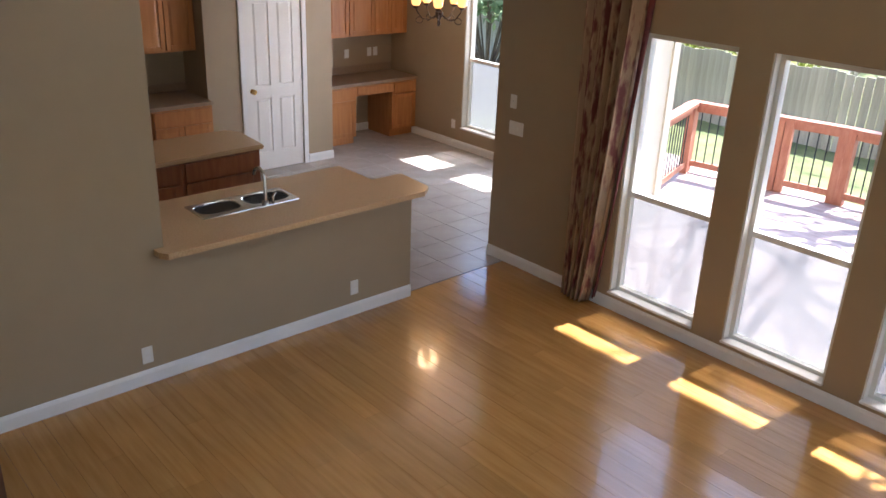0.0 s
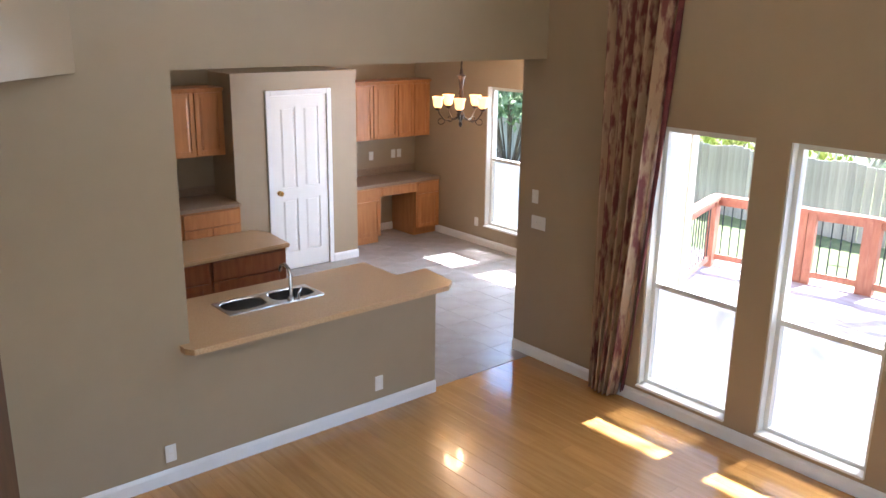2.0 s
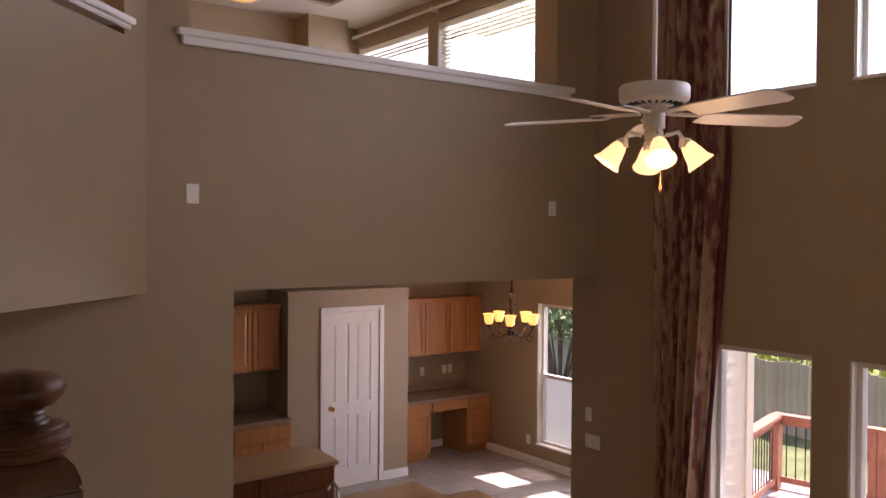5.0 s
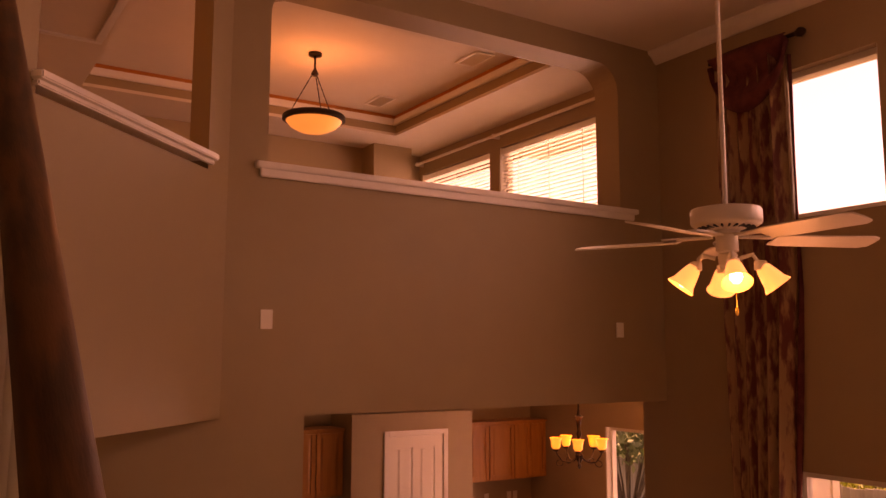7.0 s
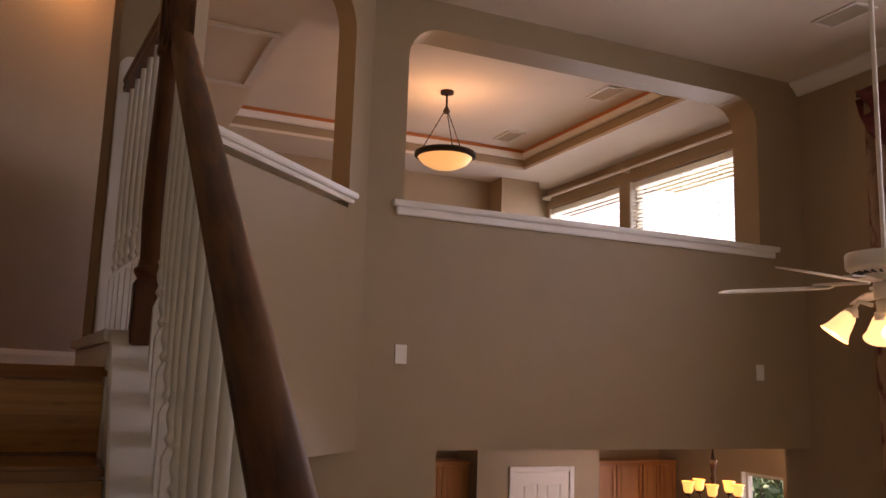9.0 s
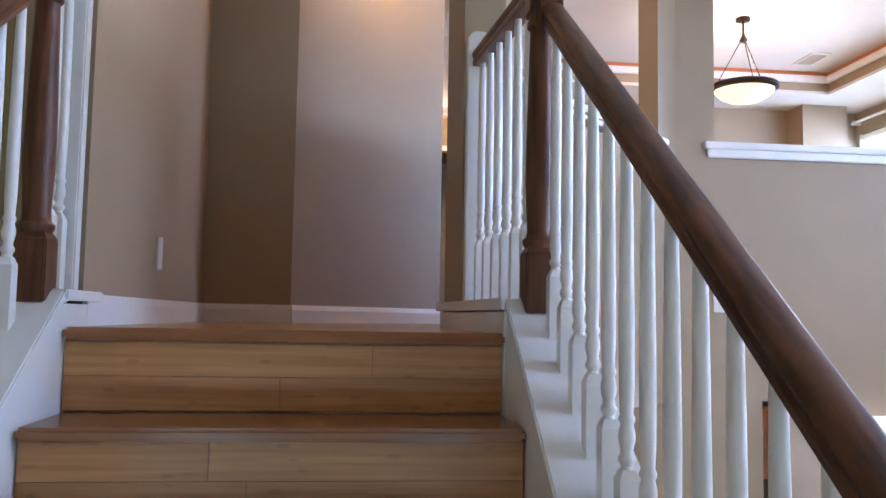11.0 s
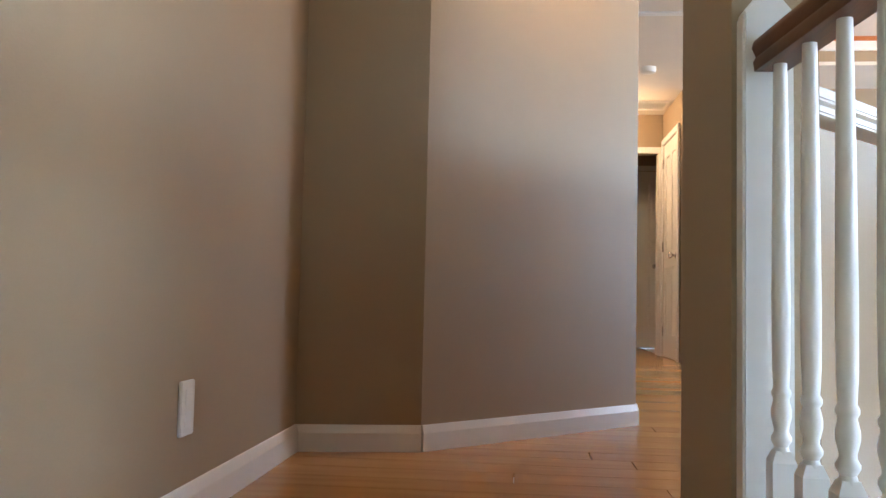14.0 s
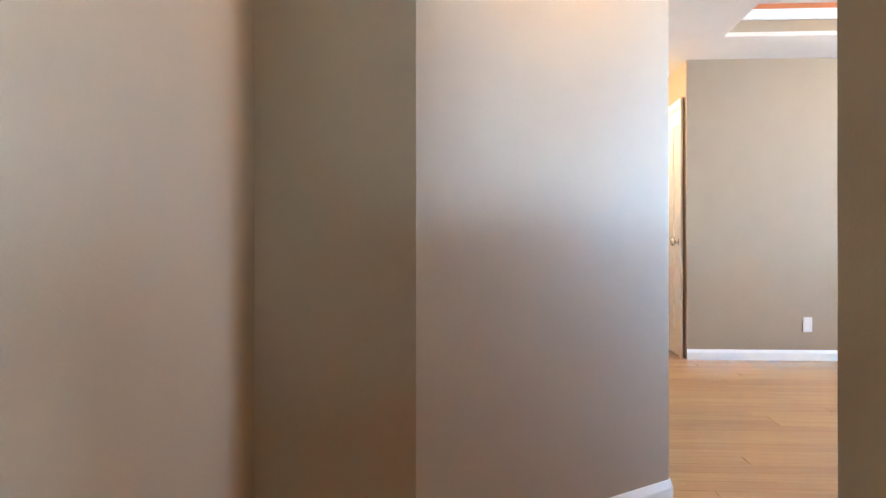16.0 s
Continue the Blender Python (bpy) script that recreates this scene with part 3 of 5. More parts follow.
def baluster(h, foot):
    """White turned baluster with a chamfered square foot, standing at the origin."""
    bm = B()
    box(bm, -0.017, -0.017, -0.03, 0.017, 0.017, foot - 0.012)
    lathe(bm, [(0.024, foot - 0.012), (0.015, foot + 0.004)], 4, pose(0, 0, 0, 0, 0, 45))
    lathe(bm, [(0.0125, foot), (0.010, foot + 0.010), (0.0145, foot + 0.018), (0.0145, foot + 0.023), (0.0105, foot + 0.03), (0.0105, foot + 0.036), (0.0145, foot + 0.052), (0.0145, foot + 0.062),
               (0.011, foot + 0.078), (0.014, foot + 0.084), (0.014, foot + 0.089), (0.011, foot + 0.095), (0.0128, foot + 0.13), (0.0135, foot + 0.22), (0.0118, foot + 0.42), (0.0095, h)], 12)
    return finish("baluster", bm, M_WHITE, smooth=True)


def newel(parent, x, y, z0, h, foot=0.27):
    """Newel post: a square foot with a turned shaft and a square block above."""
    bm = B()
    box(bm, x - 0.039, y - 0.039, z0, x + 0.039, y + 0.039, z0 + foot - 0.012)
    p = part("newel_post", bm, M_POST, parent, "turned stained oak newel post", bevel=0.003)
    bm = B()
    lathe(bm, [(0.055, foot - 0.0118), (0.040, foot + 0.004)], 4, pose(x, y, z0, 0, 0, 45))
    part("chamfer", bm, M_POST, p)
    bm = B()
    lathe(bm, [(0.034, foot), (0.041, foot + 0.012), (0.041, foot + 0.02), (0.033, foot + 0.028), (0.030, foot + 0.04), (0.035, foot + 0.16), (0.034, foot + 0.25), (0.027, h - 0.26), (0.027, h - 0.24), (0.034, h - 0.232), (0.034, h - 0.222), (0.028, h - 0.2)], 20, pose(x, y, z0))
    part("shaft", bm, M_POST, p, "turned shaft", smooth=True)
    bm = B()
    box(bm, x - 0.034, y - 0.034, z0 + h - 0.2, x + 0.034, y + 0.034, z0 + h - 0.08)
    part("block", bm, M_POST, p, bevel=0.003)
    return p


def handrail(parent, pts, name="handrail"):
    """Moulded oak rail along a line of points."""
    prof = [(-0.024, 0), (0.024, 0), (0.026, 0.014), (0.022, 0.022), (0.028, 0.036), (0.025, 0.047), (0.016, 0.055), (0, 0.058), (-0.016, 0.055), (-0.025, 0.047), (-0.028, 0.036), (-0.022, 0.022), (-0.026, 0.014)]
    bm = B()
    rings = []
    pts = [Vector(p) for p in pts]
    for p in pts:
        d = (pts[-1] - pts[0])
        side = Vector((d.y, -d.x, 0)).normalized() if d.xy.length > 1e-6 else Vector((1, 0, 0))
        rings.append([bm.verts.new(p + side * u + Vector((0, 0, v))) for u, v in prof])
    k = len(prof)
    for a, b in zip(rings, rings[1:]):
        for i in range(k):
            bm.faces.new((a[i], a[(i + 1) % k], b[(i + 1) % k], b[i]))
    bm.faces.new(rings[0]), bm.faces.new(rings[-1][::-1])
    return part(name, bm, M_RAIL, parent, "dark stained oak handrail", smooth=True)


def railing(label, x_top, x_slope, x_end, y_post, yend, y_low, y_first, gap, count):
    """Stair rail on the pitched side wall, a newel where it turns level, then a short level rail to the wall."""
    rail = thing("stair_railing", label, "railing")
    newel(rail, x_top, y_post, slope(y_post, 0.065), 0.93, 0.155)
    zr = 0.795
    y1 = y_post - 0.02
    handrail(rail, [(x_slope, y_low, slope(y_low, zr)), (x_slope, y1, slope(y1, zr))])
    handrail(rail, [(x_top, y_post + 0.03, FL + 0.843), (x_end, yend - 0.02, FL + 0.843)], "level_handrail")
    bm = B()
    xa, xb = min(x_top, x_slope) - 0.026, max(x_top, x_slope) + 0.026
    prism(bm, [(y1 - 0.045, slope(y1 - 0.045, zr)), (y_post + 0.04, slope(y1, zr) + 0.02), (y_post + 0.04, FL + 0.843), (y_post + 0.04, FL + 0.901), (y1 - 0.02, FL + 0.901), (y1 - 0.045, FL + 0.88)], xa, xb, YZ)
    part("gooseneck", bm, M_RAIL, rail, "upright oak gooseneck", bevel=0.01)
    bm = B()
    prism(bm, [(-0.038, 0), (0.038, 0), (0.038, 0.85), (0.02, 0.872), (-0.02, 0.872), (-0.038, 0.85)], -0.012, 0.03, Matrix(((1, 0, 0, x_end), (0, 0, -1, yend - 0.02), (0, 1, 0, CAP + 0.003), (0, 0, 0, 1))))
    part("wall_post", bm, M_WHITE, rail, "white flat post against the wall end", bevel=0.004)
    first = baluster(zr - 0.075, 0.145)
    first.parent = rail
    y, ob = y_first, first
    while y > y_low + 0.1:
        ob = ob or new("baluster", first.data)
        ob.parent = rail
        ob.location = (x_slope, y, slope(y, 0.085))
        y, ob = y - gap, None
    lvl = baluster(0.78, 0.185)
    for i in range(count):
        ob = lvl if i == 0 else new("baluster", lvl.data)
        ob.parent = rail
        f = (i + 1) / (count + 0.6)
        ob.location = (x_top + (x_end - x_top) * f, y_post + (yend - 0.03 - y_post) * f, CAP + 0.003)
    return rail


r1 = railing("white balusters under a dark stained oak stair rail", 0.436, 0.452, 0.378, 2.248, 2.93, 0.66, 2.15, 0.1, 6)
bm = B()
LX, LY = 0.559, 0.992
box(bm, LX - 0.041, LY - 0.041, LAND - 0.012, LX + 0.041, LY + 0.041, 2.700)
lathe(bm, [(0.0575, 2.700), (0.056, 2.708), (0.050, 2.719), (0.040, 2.727), (0.02, 2.729)], 4, pose(LX, LY, 0, 0, 0, 45))
lathe(bm, [(0.038, 2.726), (0.040, 2.731), (0.043, 2.736), (0.038, 2.741), (0.040, 2.746), (0.036, 2.751), (0.02, 2.754), (0.016, 2.762), (0.02, 2.769)], 20, pose(LX, LY, 0))
nl = part("landing_newel", bm, M_POST, r1, "square oak newel with a turned neck", smooth=True, bevel=0.006)
bm = B()
lathe(bm, [(0.012, 2.766), (0.026, 2.769), (0.034, 2.777), (0.0355, 2.784), (0.032, 2.791), (0.021, 2.797), (0.003, 2.800)], 24, pose(LX, LY, 0))
part("finial", bm, M_RAIL, nl, smooth=True)
railing("white balusters under an oak rail above the stairwell", -0.726, -0.742, -0.738, 2.255, 2.5, 0.66, 2.15, 0.096, 2)

# wall beyond the stairwell
bm = B()
box(bm, -2.75, -2.0, 0, -2.6, 3.2, CEIL), box(bm, -2.6, 3.2, 0, -0.9, 3.35, CEIL)
structure("wall_stairwell", bm, M_OLIVE, "olive painted stairwell wall", "wall")


# ---- windows ----
def window(name, x, y0, y1, z0, z1, rail=None, label="white vinyl sash window", deep=0.10):
    """A sash window in an opening of a wall whose inner face is at x; the frame sits near the outer face."""
    w = tagged(thing(name, label, "window"), kind="structure")
    f, xg = 0.045, x + deep
    bm = B()
    for a in ((y0, z0, y0 + f, z1), (y1 - f, z0, y1, z1), (y0 + f, z0, y1 - f, z0 + f), (y0 + f, z1 - f, y1 - f, z1)):
        box(bm, xg - 0.02, a[0], a[1], xg + 0.045, a[2], a[3])
    part("window_frame", bm, M_VINYL, w)
    if rail:
        boxed("meeting_rail", M_VINYL, w, xg - 0.018, y0 + f, rail - 0.02, xg + 0.04, y1 - f, rail + 0.02)
    bm = B()
    box(bm, x - 0.02, y0 - 0.0, z0 + 0.001, xg - 0.021, y1, z0 + 0.02)
    part("window_sill", bm, M_WHITE, w, "white painted sill", bevel=0.004)
    for a, b in ((y0 + 0.0005, y0 + 0.012), (y1 - 0.012, y1 - 0.0005)):
        boxed("jamb", M_VINYL, w, x + 0.012, a, z0 + 0.021, xg - 0.021, b, z1 - 0.001)
    spans = [(z0 + f, z1 - f)] if not rail else [(z0 + f, rail - 0.02), (rail + 0.02, z1 - f)]
    if rail:
        bm = B()
        box(bm, xg + 0.030, y0 + f, z0 + f, xg + 0.032, y1 - f, rail - 0.02)
        part("insect_screen", bm, M_SCREEN, w, "grey mesh screen")
    for a, b in spans:
        bm = B()
        box(bm, xg + 0.008, y0 + f, a, xg + 0.012, y1 - f, b)
        g = part("pane", bm, M_GLASS, w)
        g.visible_shadow = False
    return w


n = 1
for y0, y1 in WINS:
    window("window_%d" % n, EX, y0, y1, 0.13, 2.16, 0.95)
    window("window_%d" % (n + 4), EX, y0, y1, 3.88, 4.95, None, "fixed white upper window")
    n += 1
for i, (y0, y1) in enumerate(NW):
    window("window_%d" % (9 + i), NX, y0, y1, 0.26, 2.06, 1.14)
for i, (y0, y1) in enumerate(LW):
    window("window_%d" % (11 + i), EX, y0, y1, 3.9, 5.12, None, "white loft window behind blinds")
    b = thing("window_blind", "half open white horizontal slat blind", "blind", group="loft blinds")
    boxed("headrail", M_BLIND, b, EX + 0.03, y0 + 0.01, 5.05, EX + 0.075, y1 - 0.01, 5.11)
    z = 3.95
    while z < 5.04:
        bm = B()
        box(bm, -0.022, y0 + 0.015, -0.0015, 0.022, y1 - 0.015, 0.0015, pose(EX + 0.05, 0, z, 0, 4, 0))
        part("slat", bm, M_BLIND, b)
        z += 0.04
    for yy in (y0 + 0.3, (y0 + y1) / 2, y1 - 0.3):
        boxed("ladder_tape", M_BLIND, b, EX + 0.022, yy - 0.003, 3.93, EX + 0.025, yy + 0.003, 5.05)

# ---- ground ----
bm = B()
box(bm, -60, -60, -0.6, 90, 90, -0.45)
structure("ground", bm, M_GRASS, "green lawn behind the house", "lawn")

# ---- kitchen ----
def cab_front(parent, name, x0, x1, z0, z1, y, material, panel=True, knob=False):
    """A framed cabinet door or drawer whose face looks towards -y at plane y."""
    t = 0.02
    bm = B()
    s = 0.05 if panel else 0.0
    if panel:
        for a in ((x0, z0, x0 + s, z1), (x1 - s, z0, x1, z1), (x0 + s, z0, x1 - s, z0 + s), (x0 + s, z1 - s, x1 - s, z1)):
            box(bm, a[0], y - t, a[1], a[2], y, a[3])
        front = part(name, bm, material, parent, bevel=0.003)
        bm = B()
        prism(bm, [(x0 + s, y), (x1 - s, y), (x1 - s, y - t * 0.4), (x1 - s - 0.03, y - t * 0.85), (x0 + s + 0.03, y - t * 0.85), (x0 + s, y - t * 0.4)], z0 + s, z1 - s)
        part("panel", bm, material, front)
        return front
    box(bm, x0, y - t, z0, x1, y, z1)
    return part(name, bm, material, parent, bevel=0.003)


def cabinet(label, x0, x1, z0, z1, y0, y1, fronts, material, toe=True, crown=False, name="cabinet"):
    c = thing(name, label, "cabinet")
    bm = B()
    box(bm, x0, y0, z0 + (0.1 if toe else 0), x1, y1, z1)
    if toe:
        box(bm, x0 + 0.001, y0 + 0.06, z0, x1 - 0.001, y1, z0 + 0.1)
    part("body", bm, material, c)
    for kind, a, b, c0, c1 in fronts:
        cab_front(c, kind, a, b, c0, c1, y0 - 0.001, material, kind == "door")
    if crown:
        boxed("crown", material, c, x0 - 0.0, y0 - 0.04, z1 + 0.001, x1, y1, z1 + 0.03, bevel=0.006)
    return c


UY, DY = 9.12, 8.90
cabinet("honey maple wall cabinet above the desk", 6.061, NX - 0.002, 1.33, 2.05, UY, 9.448,
        [("door", 6.08, 6.36, 1.35, 2.03), ("door", 6.37, 6.70, 1.35, 2.03), ("door", 6.71, 7.10, 1.35, 2.03), ("door", 7.11, 7.37, 1.35, 2.03), ("door", 7.38, 7.63, 1.35, 2.03)], M_CAB, False, True, "wall_cabinet")
cabinet("honey maple desk base cabinet", 6.061, 6.66, 0, 0.755, DY, 9.448, [("drawer", 6.08, 6.64, 0.60, 0.735), ("door", 6.08, 6.64, 0.12, 0.58)], M_CAB, name="desk_cabinet")
cabinet("honey maple desk base cabinet beside the kneehole", 7.25, NX - 0.002, 0, 0.755, DY, 9.448, [("drawer", 7.27, 7.63, 0.60, 0.735), ("door", 7.27, 7.63, 0.12, 0.58)], M_CAB, name="desk_cabinet")
cabinet("honey maple pencil drawer over the kneehole", 6.661, 7.249, 0.62, 0.755, DY, 9.40, [("drawer", 6.68, 7.23, 0.635, 0.74)], M_CAB, False, name="pencil_cabinet")
bm = B()
box(bm, 6.061, DY - 0.04, 0.756, NX - 0.002, 9.448, 0.795)
box(bm, 6.061, 9.43, 0.795, NX - 0.002, 9.448, 0.90)
tagged(finish("desk_countertop", bm, M_COUNTD, bevel=0.008), "taupe laminate desk top on maple cabinets", "countertop")
for k in range(3):
    a = 2.45 + k * 0.672
    cabinet("honey maple base cabinet beside the pantry", a, a + 0.67, 0, 0.87, 8.46, 9.079, [("drawer", a + 0.02, a + 0.65, 0.70, 0.85), ("door", a + 0.02, a + 0.33, 0.12, 0.68), ("door", a + 0.34, a + 0.65, 0.12, 0.68)], M_CAB, name="base_cabinet")
    cabinet("honey maple wall cabinet beside the pantry", a, a + 0.67, 1.40, 2.10, 8.74, 9.079, [("door", a + 0.02, a + 0.33, 1.42, 2.08), ("door", a + 0.34, a + 0.65, 1.42, 2.08)], M_CAB, False, True, "wall_cabinet")
bm = B()
box(bm, 2.44, 8.42, 0.871, 4.469, 9.079, 0.91), box(bm, 2.44, 9.06, 0.91, 4.469, 9.079, 1.01)
tagged(finish("back_countertop", bm, M_COUNTD, bevel=0.008), "taupe laminate countertop under wall cabinets", "countertop")

# island
for a, b in ((2.62, 3.30), (3.302, 4.03)):
    cabinet("dark cherry stained island cabinet", a, b, 0, 0.87, 6.70, 7.24, [("drawer", a + 0.02, b - 0.03, 0.69, 0.85), ("door", a + 0.02, b - 0.03, 0.12, 0.67)], M_CABD, name="island_cabinet")
bm = B()
prism(bm, [(2.55, 6.60), (4.06, 6.66), (4.10, 7.13), (4.02, 7.30), (2.55, 7.30)], 0.871, 0.91)
tagged(finish("island_countertop", bm, M_COUNTER, bevel=0.01), "tan laminate island countertop with rounded edge", "countertop")

# peninsula
bm = B()
prism(bm, [(2.31, 4.956), (2.31, 4.88), (2.35, 4.83), (4.40, 4.85), (4.50, 4.93), (4.53, 5.265), (2.379, 5.265), (2.379, 4.956)], 0.871, 0.91)
box(bm, 2.379, 5.265, 0.871, 2.80, 5.52, 0.91), box(bm, 3.52, 5.265, 0.871, 4.24, 5.52, 0.91), box(bm, 4.24, 5.265, 0.871, 4.53, 5.31, 0.91), box(bm, 2.379, 5.52, 0.871, 4.24, 5.76, 0.91)
tagged(finish("peninsula_countertop", bm, M_COUNTER), "tan laminate bar countertop on a half wall", "countertop")
for a in (2.40, 3.00, 3.60):
    cabinet("honey maple sink base cabinet under the bar", a, a + 0.598, 0, 0.66, KY + 0.142, 5.72, [], M_CAB, name="sink_cabinet")
sink = thing("kitchen_sink", "double bowl stainless steel sink set in tan counter", "sink")
def rounded(cx, cy, rx, ry, k=28, p=3.2):
    """Points of a soft-cornered rectangle."""
    out = []
    for i in range(k):
        c, q = math.cos(2 * math.pi * i / k), math.sin(2 * math.pi * i / k)
        out.append((cx + rx * math.copysign(abs(c) ** (2 / p), c), cy + ry * math.copysign(abs(q) ** (2 / p), q)))
    return out


def loft_rings(bm, rings, close=True):
    vs = [[bm.verts.new((x, y, z)) for x, y in pts] for pts, z in rings]
    for a, b in zip(vs, vs[1:]):
        for i in range(len(a)):
            bm.faces.new((a[i], a[(i + 1) % len(a)], b[(i + 1) % len(a)], b[i]))
    if close:
        bm.faces.new(vs[-1])


bm = B()
for cx, hw in ((2.965, 0.185), (3.345, 0.195)):
    loft_rings(bm, [(rounded(cx, 5.392, hw, 0.152, p=40), 0.9105), (rounded(cx, 5.392, hw, 0.150, p=40), 0.917), (rounded(cx, 5.405, hw - 0.025, 0.112), 0.917), (rounded(cx, 5.405, hw - 0.029, 0.108), 0.910)], False)
part("rim", bm, M_STEEL, sink, smooth=True)
for cx, hw in ((2.965, 0.185), (3.345, 0.195)):
    bm = B()
    loft_rings(bm, [(rounded(cx, 5.405, hw - 0.029, 0.108), 0.910), (rounded(cx, 5.405, hw - 0.033, 0.104), 0.76), (rounded(cx, 5.405, hw - 0.06, 0.08), 0.74)])
    part("bowl", bm, M_STEEL, sink, smooth=True)
    bm = B()
    lathe(bm, [(0.035, 0.7405), (0.035, 0.744), (0.02, 0.743)], 14, pose(cx, 5.405, 0))
    part("drain", bm, M_SLOT, sink)
faucet = thing("kitchen_faucet", "chrome gooseneck faucet behind the sink", "faucet")
bm = B()
lathe(bm, [(0.026, 0.917), (0.024, 0.94), (0.014, 0.95)], 14, pose(3.27, 5.268, 0))
tube(bm, [(3.27, 5.268, 0.93), (3.27, 5.268, 1.10), (3.268, 5.285, 1.15), (3.262, 5.33, 1.172), (3.256, 5.375, 1.15), (3.254, 5.39, 1.11)], 0.013)
part("spout", bm, M_STEEL, faucet, smooth=True)
bm = B()
tube(bm, [(3.33, 5.268, 0.917), (3.33, 5.268, 0.96), (3.36, 5.275, 0.985)], 0.010)
part("lever", bm, M_STEEL, faucet, smooth=True)


# ---- doors ----
def panel_door(name, label, m, w, h, knob_right, material=M_DOOR, knob=M_BRASS):
    """A flush-framed panel door; its lower left corner at the origin of m, face towards -y."""
    d = tagged(thing(name, label, "door"), kind="structure")
    d.matrix_world = m
    bm = B()
    box(bm, 0, 0.012, 0.008, w, 0.04, h)
    sx = [(0.0, 0.11), (w / 2 - 0.05, w / 2 + 0.05), (w - 0.11, w)]
    for a, b in sx:
        box(bm, a, 0, 0.008, b, 0.0121, h)
    for (_, a), (b, _) in zip(sx, sx[1:]):
        for z0, z1 in ((0.008, 0.22), (0.84, 0.98), (h - 0.13, h)):
            box(bm, a + 0.0001, 0.0002, z0, b - 0.0001, 0.0121, z1)
        for z0, z1 in ((0.22, 0.84), (0.98, h - 0.13)):
            prism(bm, [(a + 0.014, 0.0119), (b - 0.014, 0.0119), (b - 0.035, 0.003), (a + 0.035, 0.003)], z0 + 0.02, z1 - 0.02)
    part("leaf", bm, material, d)
    bm = B()
    kx = w - 0.07 if knob_right else 0.07
    lathe(bm, [(0.028, 0), (0.028, 0.006), (0.012, 0.01), (0.011, 0.03), (0.026, 0.042), (0.03, 0.055), (0.022, 0.068), (0.004, 0.072)], 16, pose(kx, 0, 0.93, 90, 0, 0))
    part("door_knob", bm, knob, d, smooth=True)
    hx = 0.0 if knob_right else w
    for z in (0.2, 1.0, 1.8):
        bm = B()
        lathe(bm, [(0.007, z), (0.007, z + 0.09)], 8, pose(hx, -0.004, 0))
        part("hinge", bm, M_STEEL, d)
    bm = B()
    c = 0.06
    box(bm, -c - 0.004, -0.018, 0, -0.004, -0.001, h + c + 0.004), box(bm, w + 0.004, -0.018, 0, w + c + 0.004, -0.001, h + c + 0.004), box(bm, -0.004, -0.018, h + 0.004, w + 0.004, -0.001, h + c + 0.004)
    part("casing", bm, M_WHITE, d, "white door casing", bevel=0.004)
    return d


panel_door("door_1", "white panelled pantry door, closed", pose(4.93, 8.55, 0), 0.715, 2.02, False)
panel_door("door_2", "white panelled door in the dim room past the hall, closed", pose(0.91, 11.236, FL), 0.71, 2.02, True, M_DOOR, M_STEEL)
panel_door("door_3", "white panelled closet door with metal lever, closed", pose(1.386, 9.70, FL, 0, 0, -90), 0.72, 2.02, True, M_DOOR, M_STEEL)
bm = B()
for x0, x1, z0, z1 in ((0.56, 0.622, 0, 2.04), (1.368, 1.399, 0, 2.04), (0.622, 1.368, 1.978, 2.04)):
    box(bm, x0, HE - 0.016, FL + z0, x1, HE - 0.001, FL + z1)
box(bm, 0.6205, HE, FL, 0.634, HE + 0.12, FL + 1.978), box(bm, 1.356, HE, FL, 1.3695, HE + 0.12, FL + 1.978)
structure("trim_doorway", bm, M_WHITE, "white casing of the open doorway at the hall's end", "door casing")


# ---- plates, vents ----
def plate(label, m, w=0.07, h=0.115, slots=2, name="outlet_plate"):
    """A wall plate, centred at m's origin, facing its -y."""
    t = thing(name, label, "wall plate")
    t.matrix_world = m
    bm = B()
    box(bm, -w / 2, -0.006, -h / 2, w / 2, 0.002, h / 2)
    part("cover", bm, M_PLASTIC, t, bevel=0.002)
    if slots:
        gang = max(1, round(w / 0.07))
        for g in range(gang):
            gx = (g - (gang - 1) / 2) * 0.046
            bm = B()
            if slots == 2:
                box(bm, gx - 0.016, -0.0075, -0.04, gx + 0.016, -0.0055, -0.008), box(bm, gx - 0.016, -0.0075, 0.008, gx + 0.016, -0.0055, 0.04)
            else:
                box(bm, gx - 0.005, -0.015, -0.008, gx + 0.005, -0.0055, 0.012)
            part("receptacle" if slots == 2 else "toggle", bm, M_WHITE, t)
    return t


plate("white duplex outlet on the taupe wall", pose(2.20, KY - 0.002, 0.205))
plate("white duplex outlet on the half wall", pose(3.815, KY - 0.002, 0.228))
plate("blank white speaker plate on the taupe wall", pose(2.12, KY - 0.002, 3.145), 0.075, 0.115, 0, "speaker_plate")
plate("blank white speaker plate near the corner", pose(4.99, KY - 0.002, 3.13), 0.075, 0.115, 0, "speaker_plate")
plate("white light switch above a wider plate", pose(EX - 0.002, 5.02, 1.44, 0, 0, -90), 0.07, 0.115, 1, "switch_plate")
plate("wide white three gang switch plate", pose(EX - 0.002, 4.97, 1.22, 0, 0, -90), 0.16, 0.115, 1, "switch_plate")
for x in (6.90, 7.27, 7.37):
    plate("white outlet above the desk", pose(x, 9.448, 1.06))
plate("white outlet under the nook window", pose(NX - 0.002, 8.12, 0.30, 0, 0, -90))
plate("white light switch on the hall wall", pose(-0.690, 3.295, FL + 0.245, 0, 0, 90), 0.07, 0.115, 2)
plate("white outlet on the loft wall", pose(2.327, 8.848, FL + 0.282))


